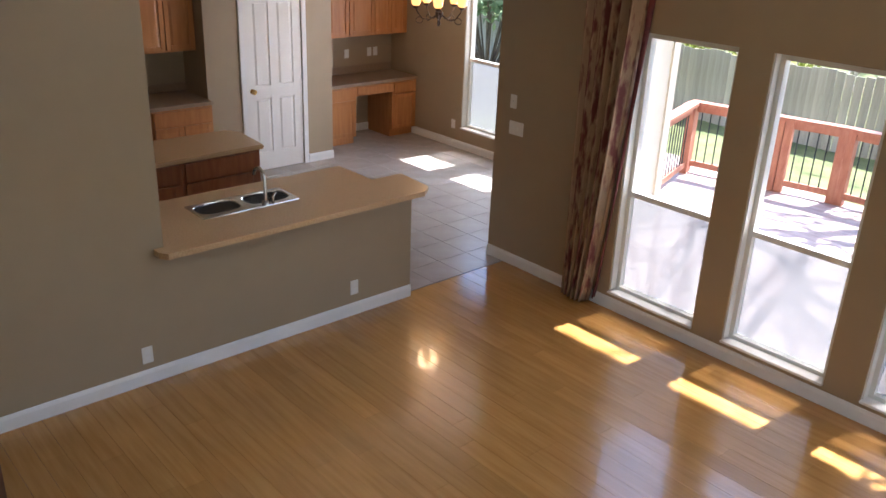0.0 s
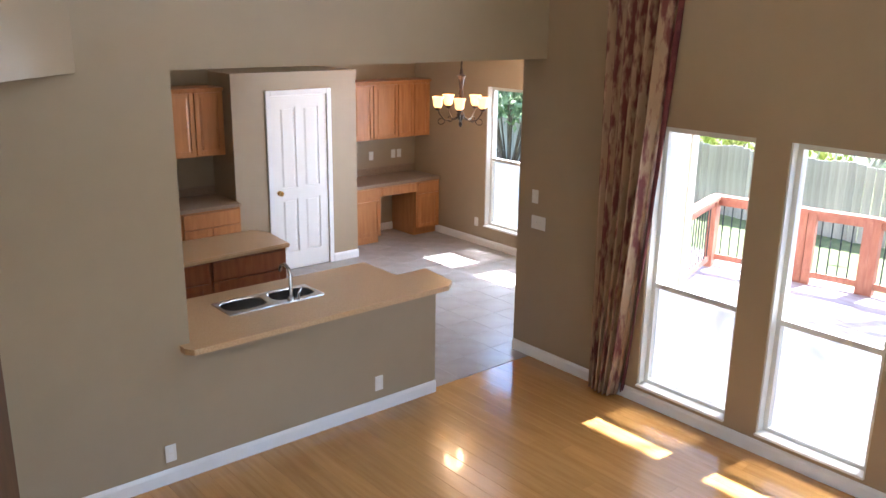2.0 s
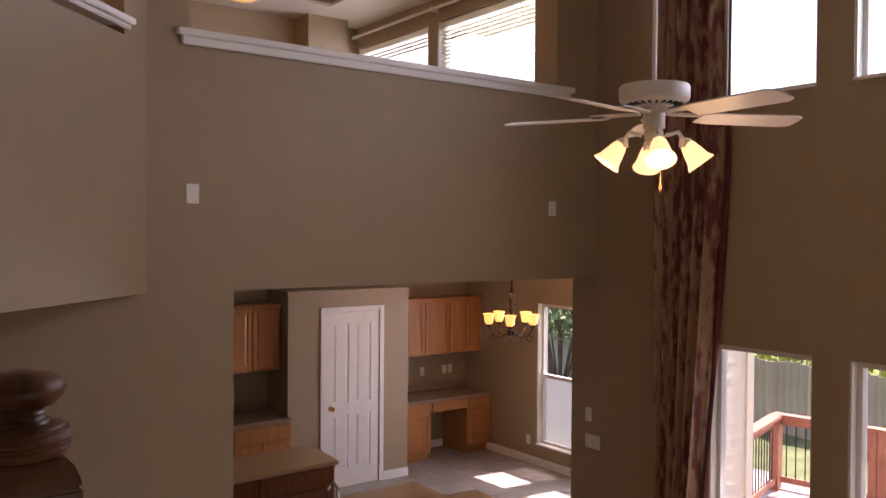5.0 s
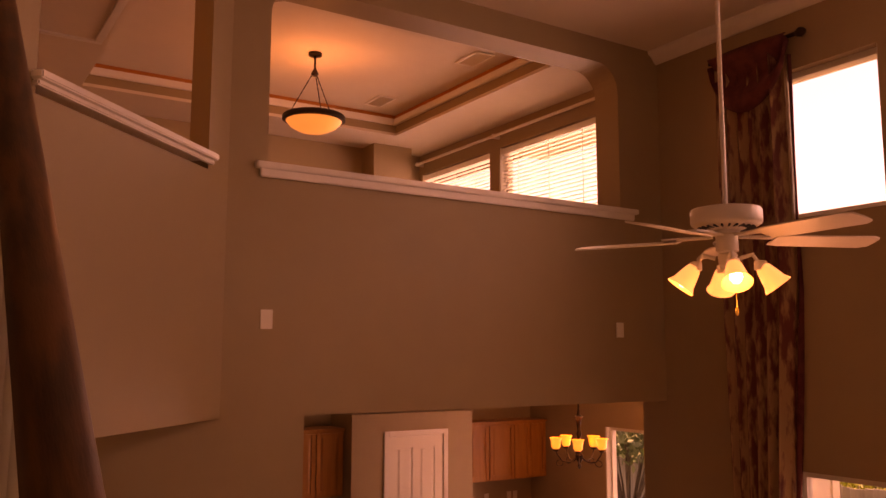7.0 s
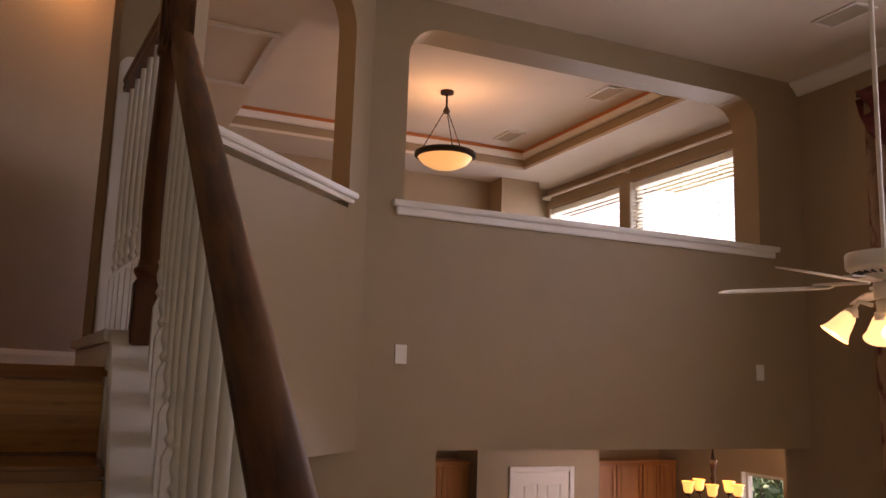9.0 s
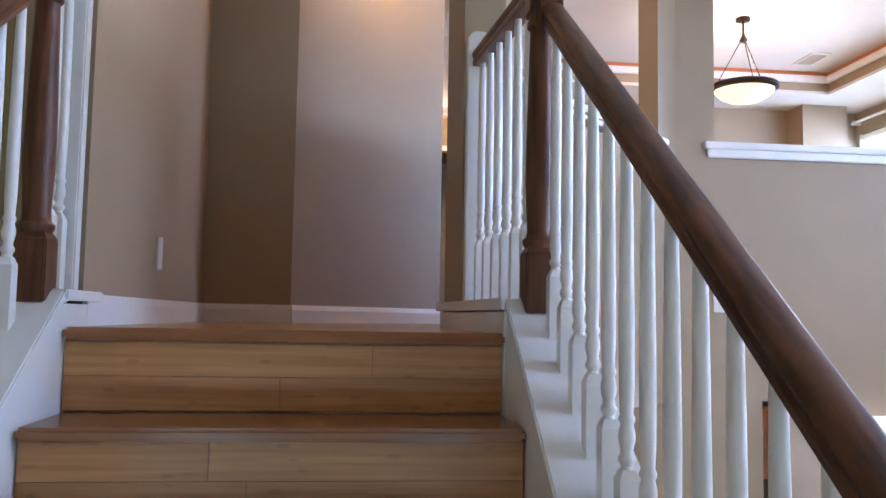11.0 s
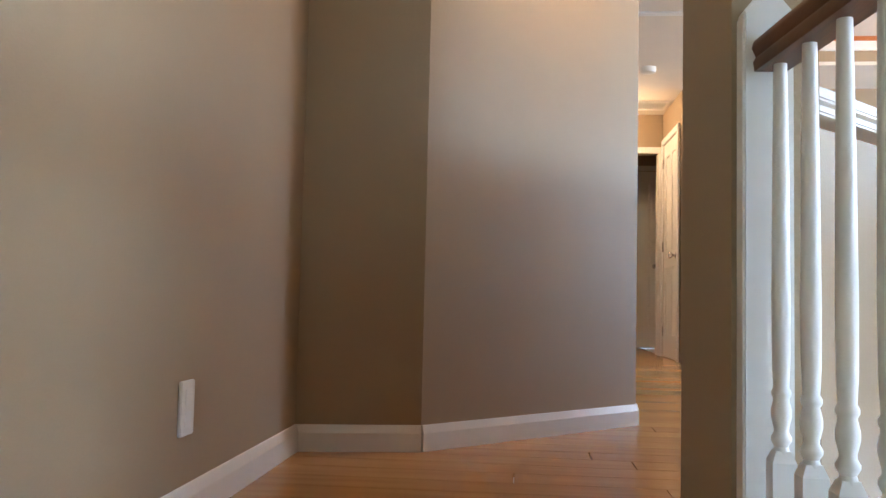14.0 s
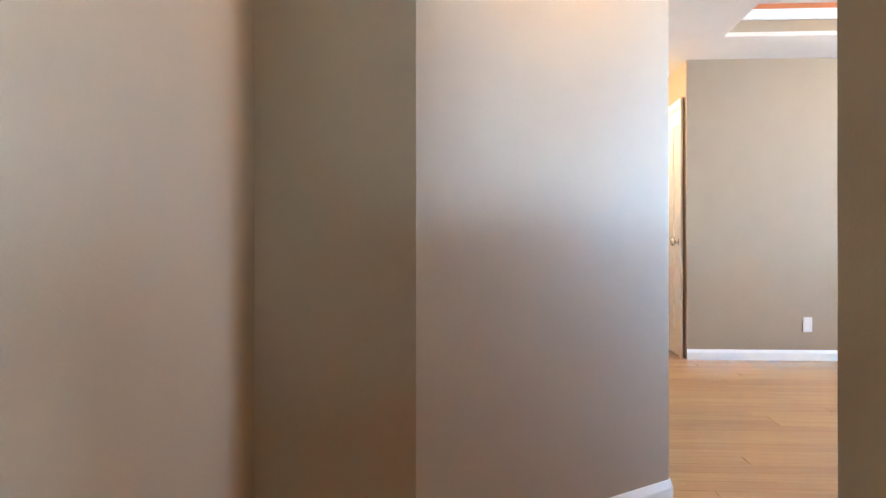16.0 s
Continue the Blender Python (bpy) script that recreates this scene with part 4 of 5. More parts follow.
def vent(label, m, w=0.36, d=0.2):
    v = thing("ceiling_vent", label, "vent", group="ceiling vents")
    v.matrix_world = m
    bm = B()
    box(bm, -w / 2 + 0.02, -d / 2 + 0.02, -0.003, w / 2 - 0.02, d / 2 - 0.02, -0.001)
    part("backing", bm, M_SLOT, v)
    bm = B()
    for a in ((-w / 2, -d / 2, w / 2, -d / 2 + 0.025), (-w / 2, d / 2 - 0.025, w / 2, d / 2), (-w / 2, -d / 2 + 0.025, -w / 2 + 0.025, d / 2 - 0.025), (w / 2 - 0.025, -d / 2 + 0.025, w / 2, d / 2 - 0.025)):
        box(bm, a[0], a[1], -0.012, a[2], a[3], -0.001)
    part("frame", bm, M_PLASTIC, v, bevel=0.003)
    k = -d / 2 + 0.035
    while k < d / 2 - 0.03:
        bm = B()
        box(bm, -w / 2 + 0.025, -0.008, -0.001, w / 2 - 0.025, 0.008, 0.001, pose(0, k, -0.008, 58, 0, 0))
        part("slat", bm, M_PLASTIC, v)
        k += 0.022
    return v


vent("white louvred vent in the great room ceiling", pose(4.73, 3.88, CEIL - 0.0005, 0, 0, 90))
vent("white louvred vent in the tray ceiling", pose(4.45, 6.15, 5.5795, 0, 0, 90))
vent("white louvred vent in the tray ceiling", pose(4.33, 7.72, 5.5795, 0, 0, 90))
vent("white louvred return vent in the hall ceiling", pose(1.12, 9.45, UCEIL - 0.0005), 0.5, 0.35)
sd = thing("smoke_detector", "round white smoke detector on the hall ceiling", "smoke detector")
bm = B()
lathe(bm, [(0.045, -0.045), (0.06, -0.04), (0.065, -0.02), (0.065, -0.0005)], 20, pose(1.0, 8.2, UCEIL))
part("body", bm, M_PLASTIC, sd, smooth=True)
hatch = thing("attic_hatch", "white framed attic hatch in the hall ceiling", "attic hatch")
bm = B()
hm = pose(1.05, 6.35, UCEIL - 0.0005)
for a in ((-0.4, -0.6, 0.4, -0.54), (-0.4, 0.54, 0.4, 0.6), (-0.4, -0.54, -0.34, 0.54), (0.34, -0.54, 0.4, 0.54)):
    box(bm, a[0], a[1], -0.018, a[2], a[3], 0, hm)
part("frame", bm, M_WHITE, hatch, bevel=0.004)
bm = B()
box(bm, -0.338, -0.538, -0.006, 0.338, 0.538, 0, hm)
part("panel", bm, M_CEIL, hatch)
# wall sconce on the angled hall wall
SCX, SCY, SCZ = 0.10, 4.664, 5.07
SC = Matrix(((S2, S2, 0, SCX), (S2, -S2, 0, SCY), (0, 0, 1, SCZ), (0, 0, 0, 1)))   # u along the wall, v off it
hl = thing("wall_sconce", "frosted half-round wall sconce glowing on the hall wall", "wall lamp")
bm = B()
arc = [(0.11 * math.cos(math.pi * i / 16), 0.01 + 0.09 * math.sin(math.pi * i / 16)) for i in range(17)]
inner = [(0.104 * math.cos(math.pi * i / 16), 0.01 + 0.084 * math.sin(math.pi * i / 16)) for i in range(17)]
prism(bm, arc + inner[::-1], 0, 0.17, SC)
part("shade", bm, M_BOWL, hl, "frosted glass half-round shade")
bm = B()
box(bm, -0.05, 0.0, 0.03, 0.05, 0.012, 0.14, SC)
part("backplate", bm, M_BRASS, hl, bevel=0.003)


# ---- curtain ----
cur = thing("curtain", "tall burgundy and gold damask curtain panel", "curtain")
bm = B()
NU, NV = 90, 40
grid = []
for j in range(NV + 1):
    f = j / NV
    z = 0.02 + f * 5.06
    lo, hi = 4.0 + (3.71 - 4.0) * min(1, f * 1.5) ** 0.8, 4.23 + (4.29 - 4.22) * min(1, f * 1.6)
    row = []
    for i in range(NU + 1):
        u = i / NU
        ph = u * 2 * math.pi * 6.0 + 0.5 * math.sin(3 * f + u * 5)
        amp = 0.06 * (0.85 + 0.3 * math.sin(4 * u + 2 * f))
        row.append(bm.verts.new((EX - 0.085 + amp * math.sin(ph), lo + (hi - lo) * u + 0.012 * math.sin(2 * ph), z)))
    grid.append(row)
for j in range(NV):
    for i in range(NU):
        bm.faces.new((grid[j][i], grid[j][i + 1], grid[j + 1][i + 1], grid[j + 1][i]))
panel = part("panel", bm, M_CURTAIN, cur, smooth=True)
sol = panel.modifiers.new("thickness", "SOLIDIFY")
sol.thickness = 0.004
bm = B()
tube(bm, [(EX - 0.07, 3.60, 5.17), (EX - 0.07, 4.36, 5.17)], 0.016, 12)
lathe(bm, [(0.018, -0.01), (0.03, 0.01), (0.036, 0.03), (0.026, 0.055), (0.008, 0.07)], 14, pose(EX - 0.07, 3.60, 5.17, 90, 0, 0))
part("rod", bm, M_BRONZE, cur, "dark bronze curtain rod with finial", smooth=True)
bm = B()
sw = []
for j in range(13):
    v = j / 12
    row = []
    for i in range(25):
        u = i / 24
        drop = 0.40 * (1 - (2 * u - 1) ** 2) ** 0.6 * v + 0.10 * v
        row.append(bm.verts.new((EX - 0.11 - 0.035 * math.sin(v * math.pi * 3.0) - 0.03 * math.sin(u * math.pi), 3.66 + 0.66 * u, 5.19 - drop)))
    sw.append(row)
for j in range(12):
    for i in range(24):
        bm.faces.new((sw[j][i], sw[j][i + 1], sw[j + 1][i + 1], sw[j + 1][i]))
swag = part("swag", bm, M_SWAG, cur, "plain burgundy swag", smooth=True)
swag.modifiers.new("thickness", "SOLIDIFY").thickness = 0.006
bm = B()
edge = []
for j in range(31):
    f = j / 30
    z = 0.05 + f * 5.0
    edge.append([bm.verts.new((EX - 0.012 - 0.02 * k, 3.69 + 0.27 * (1 - min(1, f * 1.5) ** 0.8) + 0.012 * math.sin(9 * f + k * 2), z)) for k in range(3)])
for a, b in zip(edge, edge[1:]):
    for k in range(2):
        bm.faces.new((a[k], a[k + 1], b[k + 1], b[k]))
lining = part("lining", bm, M_SWAG, cur, "burgundy lining edge", smooth=True)
lining.modifiers.new("thickness", "SOLIDIFY").thickness = 0.01

# loft curtain rod
rod = thing("loft_curtain_rod", "bare white curtain rod above the loft windows", "curtain rod")
bm = B()
tube(bm, [(EX - 0.08, 5.45, 5.235), (EX - 0.08, 8.8, 5.235)], 0.016, 10)
part("pole", bm, M_PLASTIC, rod, smooth=True)
for y in (5.48, 7.19, 8.76):
    bm = B()
    box(bm, EX - 0.10, y - 0.012, 5.21, EX, y + 0.012, 5.26)
    part("bracket", bm, M_PLASTIC, rod, bevel=0.004)


# ---- ceiling fan ----
FX, FY, FZ = 3.21, 2.5, 3.44
fan = thing("ceiling_fan", "white five blade ceiling fan with four lit shades", "ceiling fan", (FX, FY, FZ))
bm = B()
lathe(bm, [(0.010, 0.12), (0.010, CEIL - FZ - 0.05)], 12)
lathe(bm, [(0.025, CEIL - FZ - 0.1), (0.07, CEIL - FZ - 0.02), (0.07, CEIL - FZ - 0.0005)], 18)
part("downrod", bm, M_FANW, fan, smooth=True)
bm = B()
lathe(bm, [(0.06, 0.018), (0.075, 0.024), (0.128, 0.034), (0.143, 0.044), (0.146, 0.054), (0.146, 0.098), (0.141, 0.108), (0.10, 0.116), (0.04, 0.121), (0.018, 0.126)], 40)
housing = part("motor_housing", bm, M_FANW, fan, smooth=True)
for k in range(24):
    bm = B()
    box(bm, 0.080, -0.004, 0.0235, 0.118, 0.004, 0.0335, Matrix.Rotation(radians(15 * k), 4, "Z"))
    part("vent_slot", bm, M_SLOT, housing)
bm = B()
lathe(bm, [(0.018, -0.145), (0.036, -0.13), (0.040, -0.085), (0.034, -0.078), (0.046, -0.07), (0.046, -0.005), (0.042, 0.0), (0.055, 0.004), (0.055, 0.02)], 24)
part("light_hub", bm, M_FANW, fan, smooth=True)
VA = 76
for k in range(5):
    a = radians(-VA - 22 + 72 * k)
    m = Matrix.Rotation(a, 4, "Z")
    bm = B()
    prism(bm, [(0.20, -0.05), (0.26, -0.062), (0.62, -0.068), (0.655, -0.05), (0.66, 0.0), (0.655, 0.05), (0.62, 0.068), (0.26, 0.062), (0.20, 0.05)], -0.003, 0.003, m @ Matrix.Translation((0, 0, -0.02)) @ Matrix.Rotation(radians(-12), 4, "X"))
    part("blade", bm, M_FANW, fan)
    bm = B()
    prism(bm, [(0.06, -0.02), (0.20, -0.035), (0.27, -0.02), (0.27, 0.02), (0.20, 0.035), (0.06, 0.02)], -0.004, 0.004, m @ Matrix.Translation((0, 0, -0.008)))
    part("blade_arm", bm, M_FANW, fan)
SHADE = [(0.022, 0.0), (0.032, -0.02), (0.040, -0.05), (0.048, -0.085), (0.062, -0.11), (0.060, -0.11), (0.045, -0.083), (0.036, -0.05), (0.02, -0.01)]
for k in range(4):
    a = radians(-42 + 90 * k)
    d = Vector((math.cos(a), math.sin(a), 0))
    p = d * 0.13 + Vector((0, 0, -0.13))
    bm = B()
    tube(bm, [d * 0.05 + Vector((0, 0, -0.10)), d * 0.10 + Vector((0, 0, -0.085)), p], 0.009)
    lathe(bm, [(0.026, -0.02), (0.026, 0.015), (0.01, 0.02)], 12, Matrix.Translation(p))
    arm = part("lamp_arm", bm, M_FANW, fan, smooth=True)
    bm = B()
    tilt = Vector((d.x * 0.75, d.y * 0.75, -1)).to_track_quat("-Z", "Y").to_matrix().to_4x4()
    lathe(bm, SHADE, 18, Matrix.Translation(p) @ tilt)
    part("shade", bm, M_SHADE, arm, "glowing frosted glass shade", smooth=True)
    bm = B()
    lathe(bm, [(0.010, -0.03), (0.013, -0.045), (0.024, -0.068), (0.026, -0.082), (0.018, -0.100), (0.004, -0.106)], 14, Matrix.Translation(p) @ tilt)
    part("light_bulb", bm, M_BULB, arm, "lit frosted bulb", smooth=True)
    bulb("fan_bulb", Vector((FX, FY, FZ)) + p + d * 0.12 + Vector((0, 0, -0.17)), FAN_W, 0.04, (1.0, 0.74, 0.45))
bm = B()
tube(bm, [(0.02, -0.02, -0.15), (0.02, -0.02, -0.31)], 0.002, 6)
lathe(bm, [(0.004, -0.34), (0.009, -0.33), (0.006, -0.305)], 10, Matrix.Translation((0.02, -0.02, 0)))
part("pull_chain", bm, M_BRASS, fan, smooth=True)

# ---- chandelier ----
CX, CY, CZ = 6.36, 7.0, 1.95
ch = thing("chandelier", "dark scrolled iron chandelier with five amber shades", "chandelier", (CX, CY, CZ))
bm = B()
lathe(bm, [(0.005, -0.20), (0.02, -0.17), (0.012, -0.14), (0.035, -0.10), (0.045, -0.06), (0.02, -0.03), (0.018, 0.12), (0.03, 0.16), (0.018, 0.2), (0.03, 0.3), (0.05, 0.34), (0.02, 0.36), (0.01, 0.42), (0.01, 2.74 - CZ - 0.02)], 14)
lathe(bm, [(0.06, 2.74 - CZ - 0.03), (0.06, 2.74 - CZ - 0.0005)], 16)
part("stem", bm, M_BRONZE, ch, smooth=True)
for k in range(5):
    a = radians(72 * k + 10)
    d = Vector((math.cos(a), math.sin(a), 0))
    up = Vector((0, 0, 1))
    bm = B()
    tube(bm, [d * 0.03 - up * 0.08, d * 0.10 - up * 0.13, d * 0.18 - up * 0.12, d * 0.235 - up * 0.05, d * 0.25 + up * 0.0], 0.007)
    tube(bm, [d * 0.20 - up * 0.10 + d * 0.06 * math.sin(q) * (1 - q / 9) - up * 0.05 * (1 - math.cos(q)) * (1 - q / 9) for q in [i * 0.6 for i in range(9)]], 0.005)
    lathe(bm, [(0.012, -0.02), (0.03, -0.01), (0.032, 0.0), (0.02, 0.012)], 12, Matrix.Translation(d * 0.25))
    arm = part("arm", bm, M_BRONZE, ch, smooth=True)
    bm = B()
    lathe(bm, [(0.03, 0.012), (0.046, 0.03), (0.05, 0.07), (0.055, 0.10), (0.068, 0.125), (0.066, 0.125), (0.05, 0.098), (0.044, 0.05), (0.03, 0.02)], 16, Matrix.Translation(d * 0.25))
    part("shade", bm, M_AMBER, arm, "glowing amber glass shade", smooth=True)
bulb("chandelier_bulb", (CX, CY, CZ + 0.28), CHAND_W, 0.12)

# ---- loft pendant ----
PX, PY, PZ = 3.19, 6.8, 4.97
pen = thing("bowl_pendant", "amber alabaster bowl pendant on three bronze chains", "pendant lamp", (PX, PY, PZ))
bm = B()
lathe(bm, [(0.03, -0.115), (0.12, -0.10), (0.20, -0.06), (0.245, -0.01), (0.25, 0.0), (0.24, 0.0), (0.19, -0.05), (0.03, -0.10)], 32)
part("bowl", bm, M_BOWL, pen, "glowing alabaster glass bowl", smooth=True)
bm = B()
lathe(bm, [(0.245, -0.012), (0.275, 0.0), (0.275, 0.03), (0.265, 0.04), (0.25, 0.03), (0.24, 0.002)], 32)
part("rim", bm, M_BRONZE, pen, smooth=True)
bm = B()
lathe(bm, [(0.02, 0.40), (0.035, 0.42), (0.02, 0.45), (0.01, 0.47), (0.01, 0.60 - 0.02), (0.06, 0.585), (0.06, 0.6095)], 16)
part("canopy", bm, M_BRONZE, pen, smooth=True)
for k in range(3):
    a = radians(120 * k + 20)
    bm = B()
    e0, e1 = Vector((0.25 * math.cos(a), 0.25 * math.sin(a), 0.03)), Vector((0.02 * math.cos(a), 0.02 * math.sin(a), 0.42))
    tube(bm, [e0.lerp(e1, q / 16) for q in range(17)], [0.006 if q % 2 else 0.0035 for q in range(17)], 6)
    part("chain", bm, M_BRONZE, pen)
bulb("pendant_bulb", (PX, PY, PZ + 0.12), PEND_W, 0.1)
bulb("hall_bulb", SC @ Vector((0, 0.20, -0.06)), HALL_W, 0.09, (1.0, 0.56, 0.22))
bulb("far_hall_bulb", (0.72, 9.3, UCEIL - 0.25), FARH_W, 0.06)

# ---- outside ----
deck = tagged(thing("deck", "weathered reddish wooden deck boards", "deck"), kind="structure")
bm = B()
box(bm, 0, 0, -0.03, 0.135, 3.6, 0)
bmesh.ops.recalc_face_normals(bm, faces=bm.faces)
dk = bpy.data.meshes.new("plank")
bm.to_mesh(dk)
bm.free()
dk.materials.append(M_DECK)
for i in range(32):
    for j in range(3):
        ob = new("plank", dk)
        ob.parent = deck
        ob.location = (5.66 + i * 0.14, -4.2 + j * 3.605, -0.1)
bm = B()
box(bm, 5.66, -4.2, -0.4, 10.1, 6.6, -0.135)
part("joists", bm, M_BARK, deck)


def deck_rail(x0, y0, x1, y1, n):
    r = thing("deck_railing", "red stained wooden railing with black pickets", "railing", group="deck railings")
    a, b = Vector((x0, y0, -0.1)), Vector((x1, y1, -0.1))
    d = (b - a)
    ang = math.degrees(math.atan2(d.y, d.x))
    m0 = pose(x0, y0, -0.1, 0, 0, ang)
    for k in range(n + 1):
        p = d.length * k / n
        bm = B()
        box(bm, p - 0.045, -0.045, 0, p + 0.045, 0.045, 0.86, m0)
        part("post", bm, M_RED, r)
    for z0, z1, w in ((0.861, 0.90, 0.07), (0.775, 0.855, 0.02), (0.08, 0.15, 0.02)):
        bm = B()
        box(bm, -0.05, -w, z0, d.length + 0.05, w, z1, m0)
        part("rail", bm, M_RED, r)
    q = 0.11
    while q < d.length - 0.05:
        bm = B()
        lathe(bm, [(0.008, 0.15), (0.008, 0.775)], 6, m0 @ Matrix.Translation((q, 0, 0)))
        part("picket", bm, M_IRON, r)
        q += 0.11
    return r


deck_rail(9.62, 5.85, 9.82, 4.80, 1)
deck_rail(9.83, 4.70, 9.95, 4.12, 1)
deck_rail(9.96, 4.02, 9.96, -4.0, 8)
deck_rail(8.25, 5.43, 9.53, 5.82, 1)

# nook siding with corner trim
siding = thing("lap_siding", "cream lap siding on the nook's outer wall", "siding")
z = -0.1
while z < 2.85:
    bm = B()
    prism(bm, [(5.06, z), (5.035, z), (5.047, z + 0.155), (5.06, z + 0.155)], EX + 0.165, NX + 0.08, YZ)
    part("plank", bm, M_SIDING, siding)
    z += 0.15
bm = B()
box(bm, NX + 0.08, 5.02, -0.1, NX + 0.19, 5.06, 2.9), box(bm, NX + 0.16, 5.06, -0.1, NX + 0.19, 5.16, 2.9)
part("corner_board", bm, M_SIDING, siding)

# eave over the deck side
bm = B()
box(bm, EX + 0.16, -4.5, 5.80, 8.10, 9.6, 5.95)
structure("roof_eave", bm, M_SIDING, "cream soffit of the roof eave", "eave")
bm = B()
box(bm, -3.6, -3.6, 5.96, 8.2, 12.5, 6.1)
structure("roof", bm, M_BARK, "plain house roof", "roof")

# fence
fence = thing("board_fence", "weathered grey vertical board fence", "fence")
bm = B()
box(bm, 0, 0.004, 0, 0.02, 0.136, 1.25)
bmesh.ops.recalc_face_normals(bm, faces=bm.faces)
fm = bpy.data.meshes.new("board")
bm.to_mesh(fm)
bm.free()
fm.materials.append(M_FENCE)
for i in range(150):
    ob = new("board", fm)
    ob.parent = fence
    ob.location = (13.6 + 0.05 * math.sin(i * 0.5), -6 + i * 0.14, -0.47 + 0.03 * math.sin(i * 0.9))
for z in (-0.2, 0.5):
    boxed("rail", M_FENCE, fence, 13.70, -6, z, 13.74, 15, z + 0.09)

# rising lawn behind the fence
bm = B()
gr = []
for i in range(30):
    x = 14.0 + i * 1.4
    gr.append([bm.verts.new((x, -30 + j * 3.0, -0.46 + 0.16 * max(0, x - 15.5) * (1 - 0.008 * (x - 15)) + 0.25 * noise.noise((x * 0.2, j * 0.5, 0)) * (1 if i else 0))) for j in range(26)])
for a, b in zip(gr, gr[1:]):
    for j in range(25):
        bm.faces.new((a[j], b[j], b[j + 1], a[j + 1]))
structure("ground_slope", bm, M_GRASS, "sunlit lawn rising behind the fence", "lawn", smooth=True)


def leaf_clump(bm, c, r, n, rnd, size=0.14):
    for _ in range(n):
        d = Vector((rnd.gauss(0, 1), rnd.gauss(0, 1), rnd.gauss(0, 0.8)))
        p = Vector(c) + d.normalized() * r * rnd.random() ** 0.4
        q = Euler((rnd.uniform(0, 6), rnd.uniform(0, 6), rnd.uniform(0, 6))).to_matrix()
        s = size * rnd.uniform(0.6, 1.3)
        vs = [bm.verts.new(p + q @ Vector(k) * s) for k in ((-0.5, 0, 0), (0, -0.28, 0.05), (0.55, 0, 0), (0, 0.28, 0.05))]
        bm.faces.new(vs)


def branch(bm, p, d, r, ln, depth, rnd, tips):
    pts, rad = [p.copy()], [r]
    for k in range(4):
        d = (d + Vector((rnd.gauss(0, 0.16), rnd.gauss(0, 0.16), rnd.gauss(0.03, 0.1)))).normalized()
        p = p + d * ln / 4
        pts.append(p.copy())
        rad.append(r * (1 - 0.12 * (k + 1)))
    tube(bm, pts, rad, 6 if depth > 1 else 4)
    tips.append(p)
    if depth:
        for k in range(3):
            q = Vector((rnd.gauss(0, 0.7), rnd.gauss(0, 0.7), rnd.gauss(0.25, 0.4)))
            branch(bm, pts[2 + k % 3], (d + q).normalized(), r * 0.55, ln * 0.72, depth - 1, rnd, tips)


def tree(label, x, y, z, h, seed, leaves, r=0.16, depth=3):
    rnd = random.Random(seed)
    t = thing("tree", label, "tree", (x, y, z))
    bm, tips = B(), []
    tube(bm, [(0, 0, -0.1), (0.03, 0.02, h * 0.15), (0.0, 0.05, h * 0.3)], [r * 1.25, r, r * 0.9], 10)
    for k in range(4):
        a = k * 1.6 + rnd.random()
        branch(bm, Vector((0, 0.05, h * (0.22 + 0.025 * k))), Vector((math.cos(a), math.sin(a), 1.3)).normalized(), r * 0.6, h * 0.3, depth, rnd, tips)
    part("trunk", bm, M_BARK, t, smooth=True)
    if leaves:
        bm = B()
        for p in tips:
            leaf_clump(bm, p, h * 0.11, leaves, rnd)
        part("crown", bm, M_LEAF, t)
    return t


tree("tall bare grey tree beyond the deck", 12.0, 2.2, -0.45, 12.5, 4, 0, 0.22, 4)
tree("tall bare grey tree beyond the deck", 12.1, -2.0, -0.45, 11.5, 14, 0, 0.2, 4)
for i, (x, y, z, h) in enumerate(((16.5, 15.0, 0.0, 5.0), (20, 20, 0.6, 6), (24, 11, 1.0, 4.2), (27, 3, 1.2, 4.5), (22, -4, 1.0, 5), (14.8, 19.0, -0.3, 5.5), (30, 16, 1.8, 5), (14.6, 13.6, -0.3, 5.2), (14.9, 16.6, -0.2, 5.0))):
    tree("green leafy tree behind the fence", x, y, z, h, 20 + i, 60 if i > 6 else 26, 0.18, 2)
rb = random.Random(9)


def shrub(label, x, y, z, spread, h, stems, leaf_material):
    """A spreading bush: thin stems from one root, each ending in a clump of leaves."""
    t = thing("shrub", label, "shrub", (x, y, z))
    bm, bl = B(), B()
    for k in range(stems):
        a, r = rb.random() * 6.3, spread * (0.15 + 0.85 * rb.random())
        tip = Vector((0.55 * r * math.cos(a), r * math.sin(a), h * (0.7 + 0.4 * rb.random()) - 0.12 * r))
        tube(bm, [Vector((0, 0, 0)), tip * 0.55 + Vector((0, 0, 0.15)), tip], [0.03, 0.02, 0.008], 4)
        leaf_clump(bl, tip, 0.5, 90, rb, 0.16)
    part("stems", bm, M_BARK, t)
    part("crown", bl, leaf_material, t)
    return t


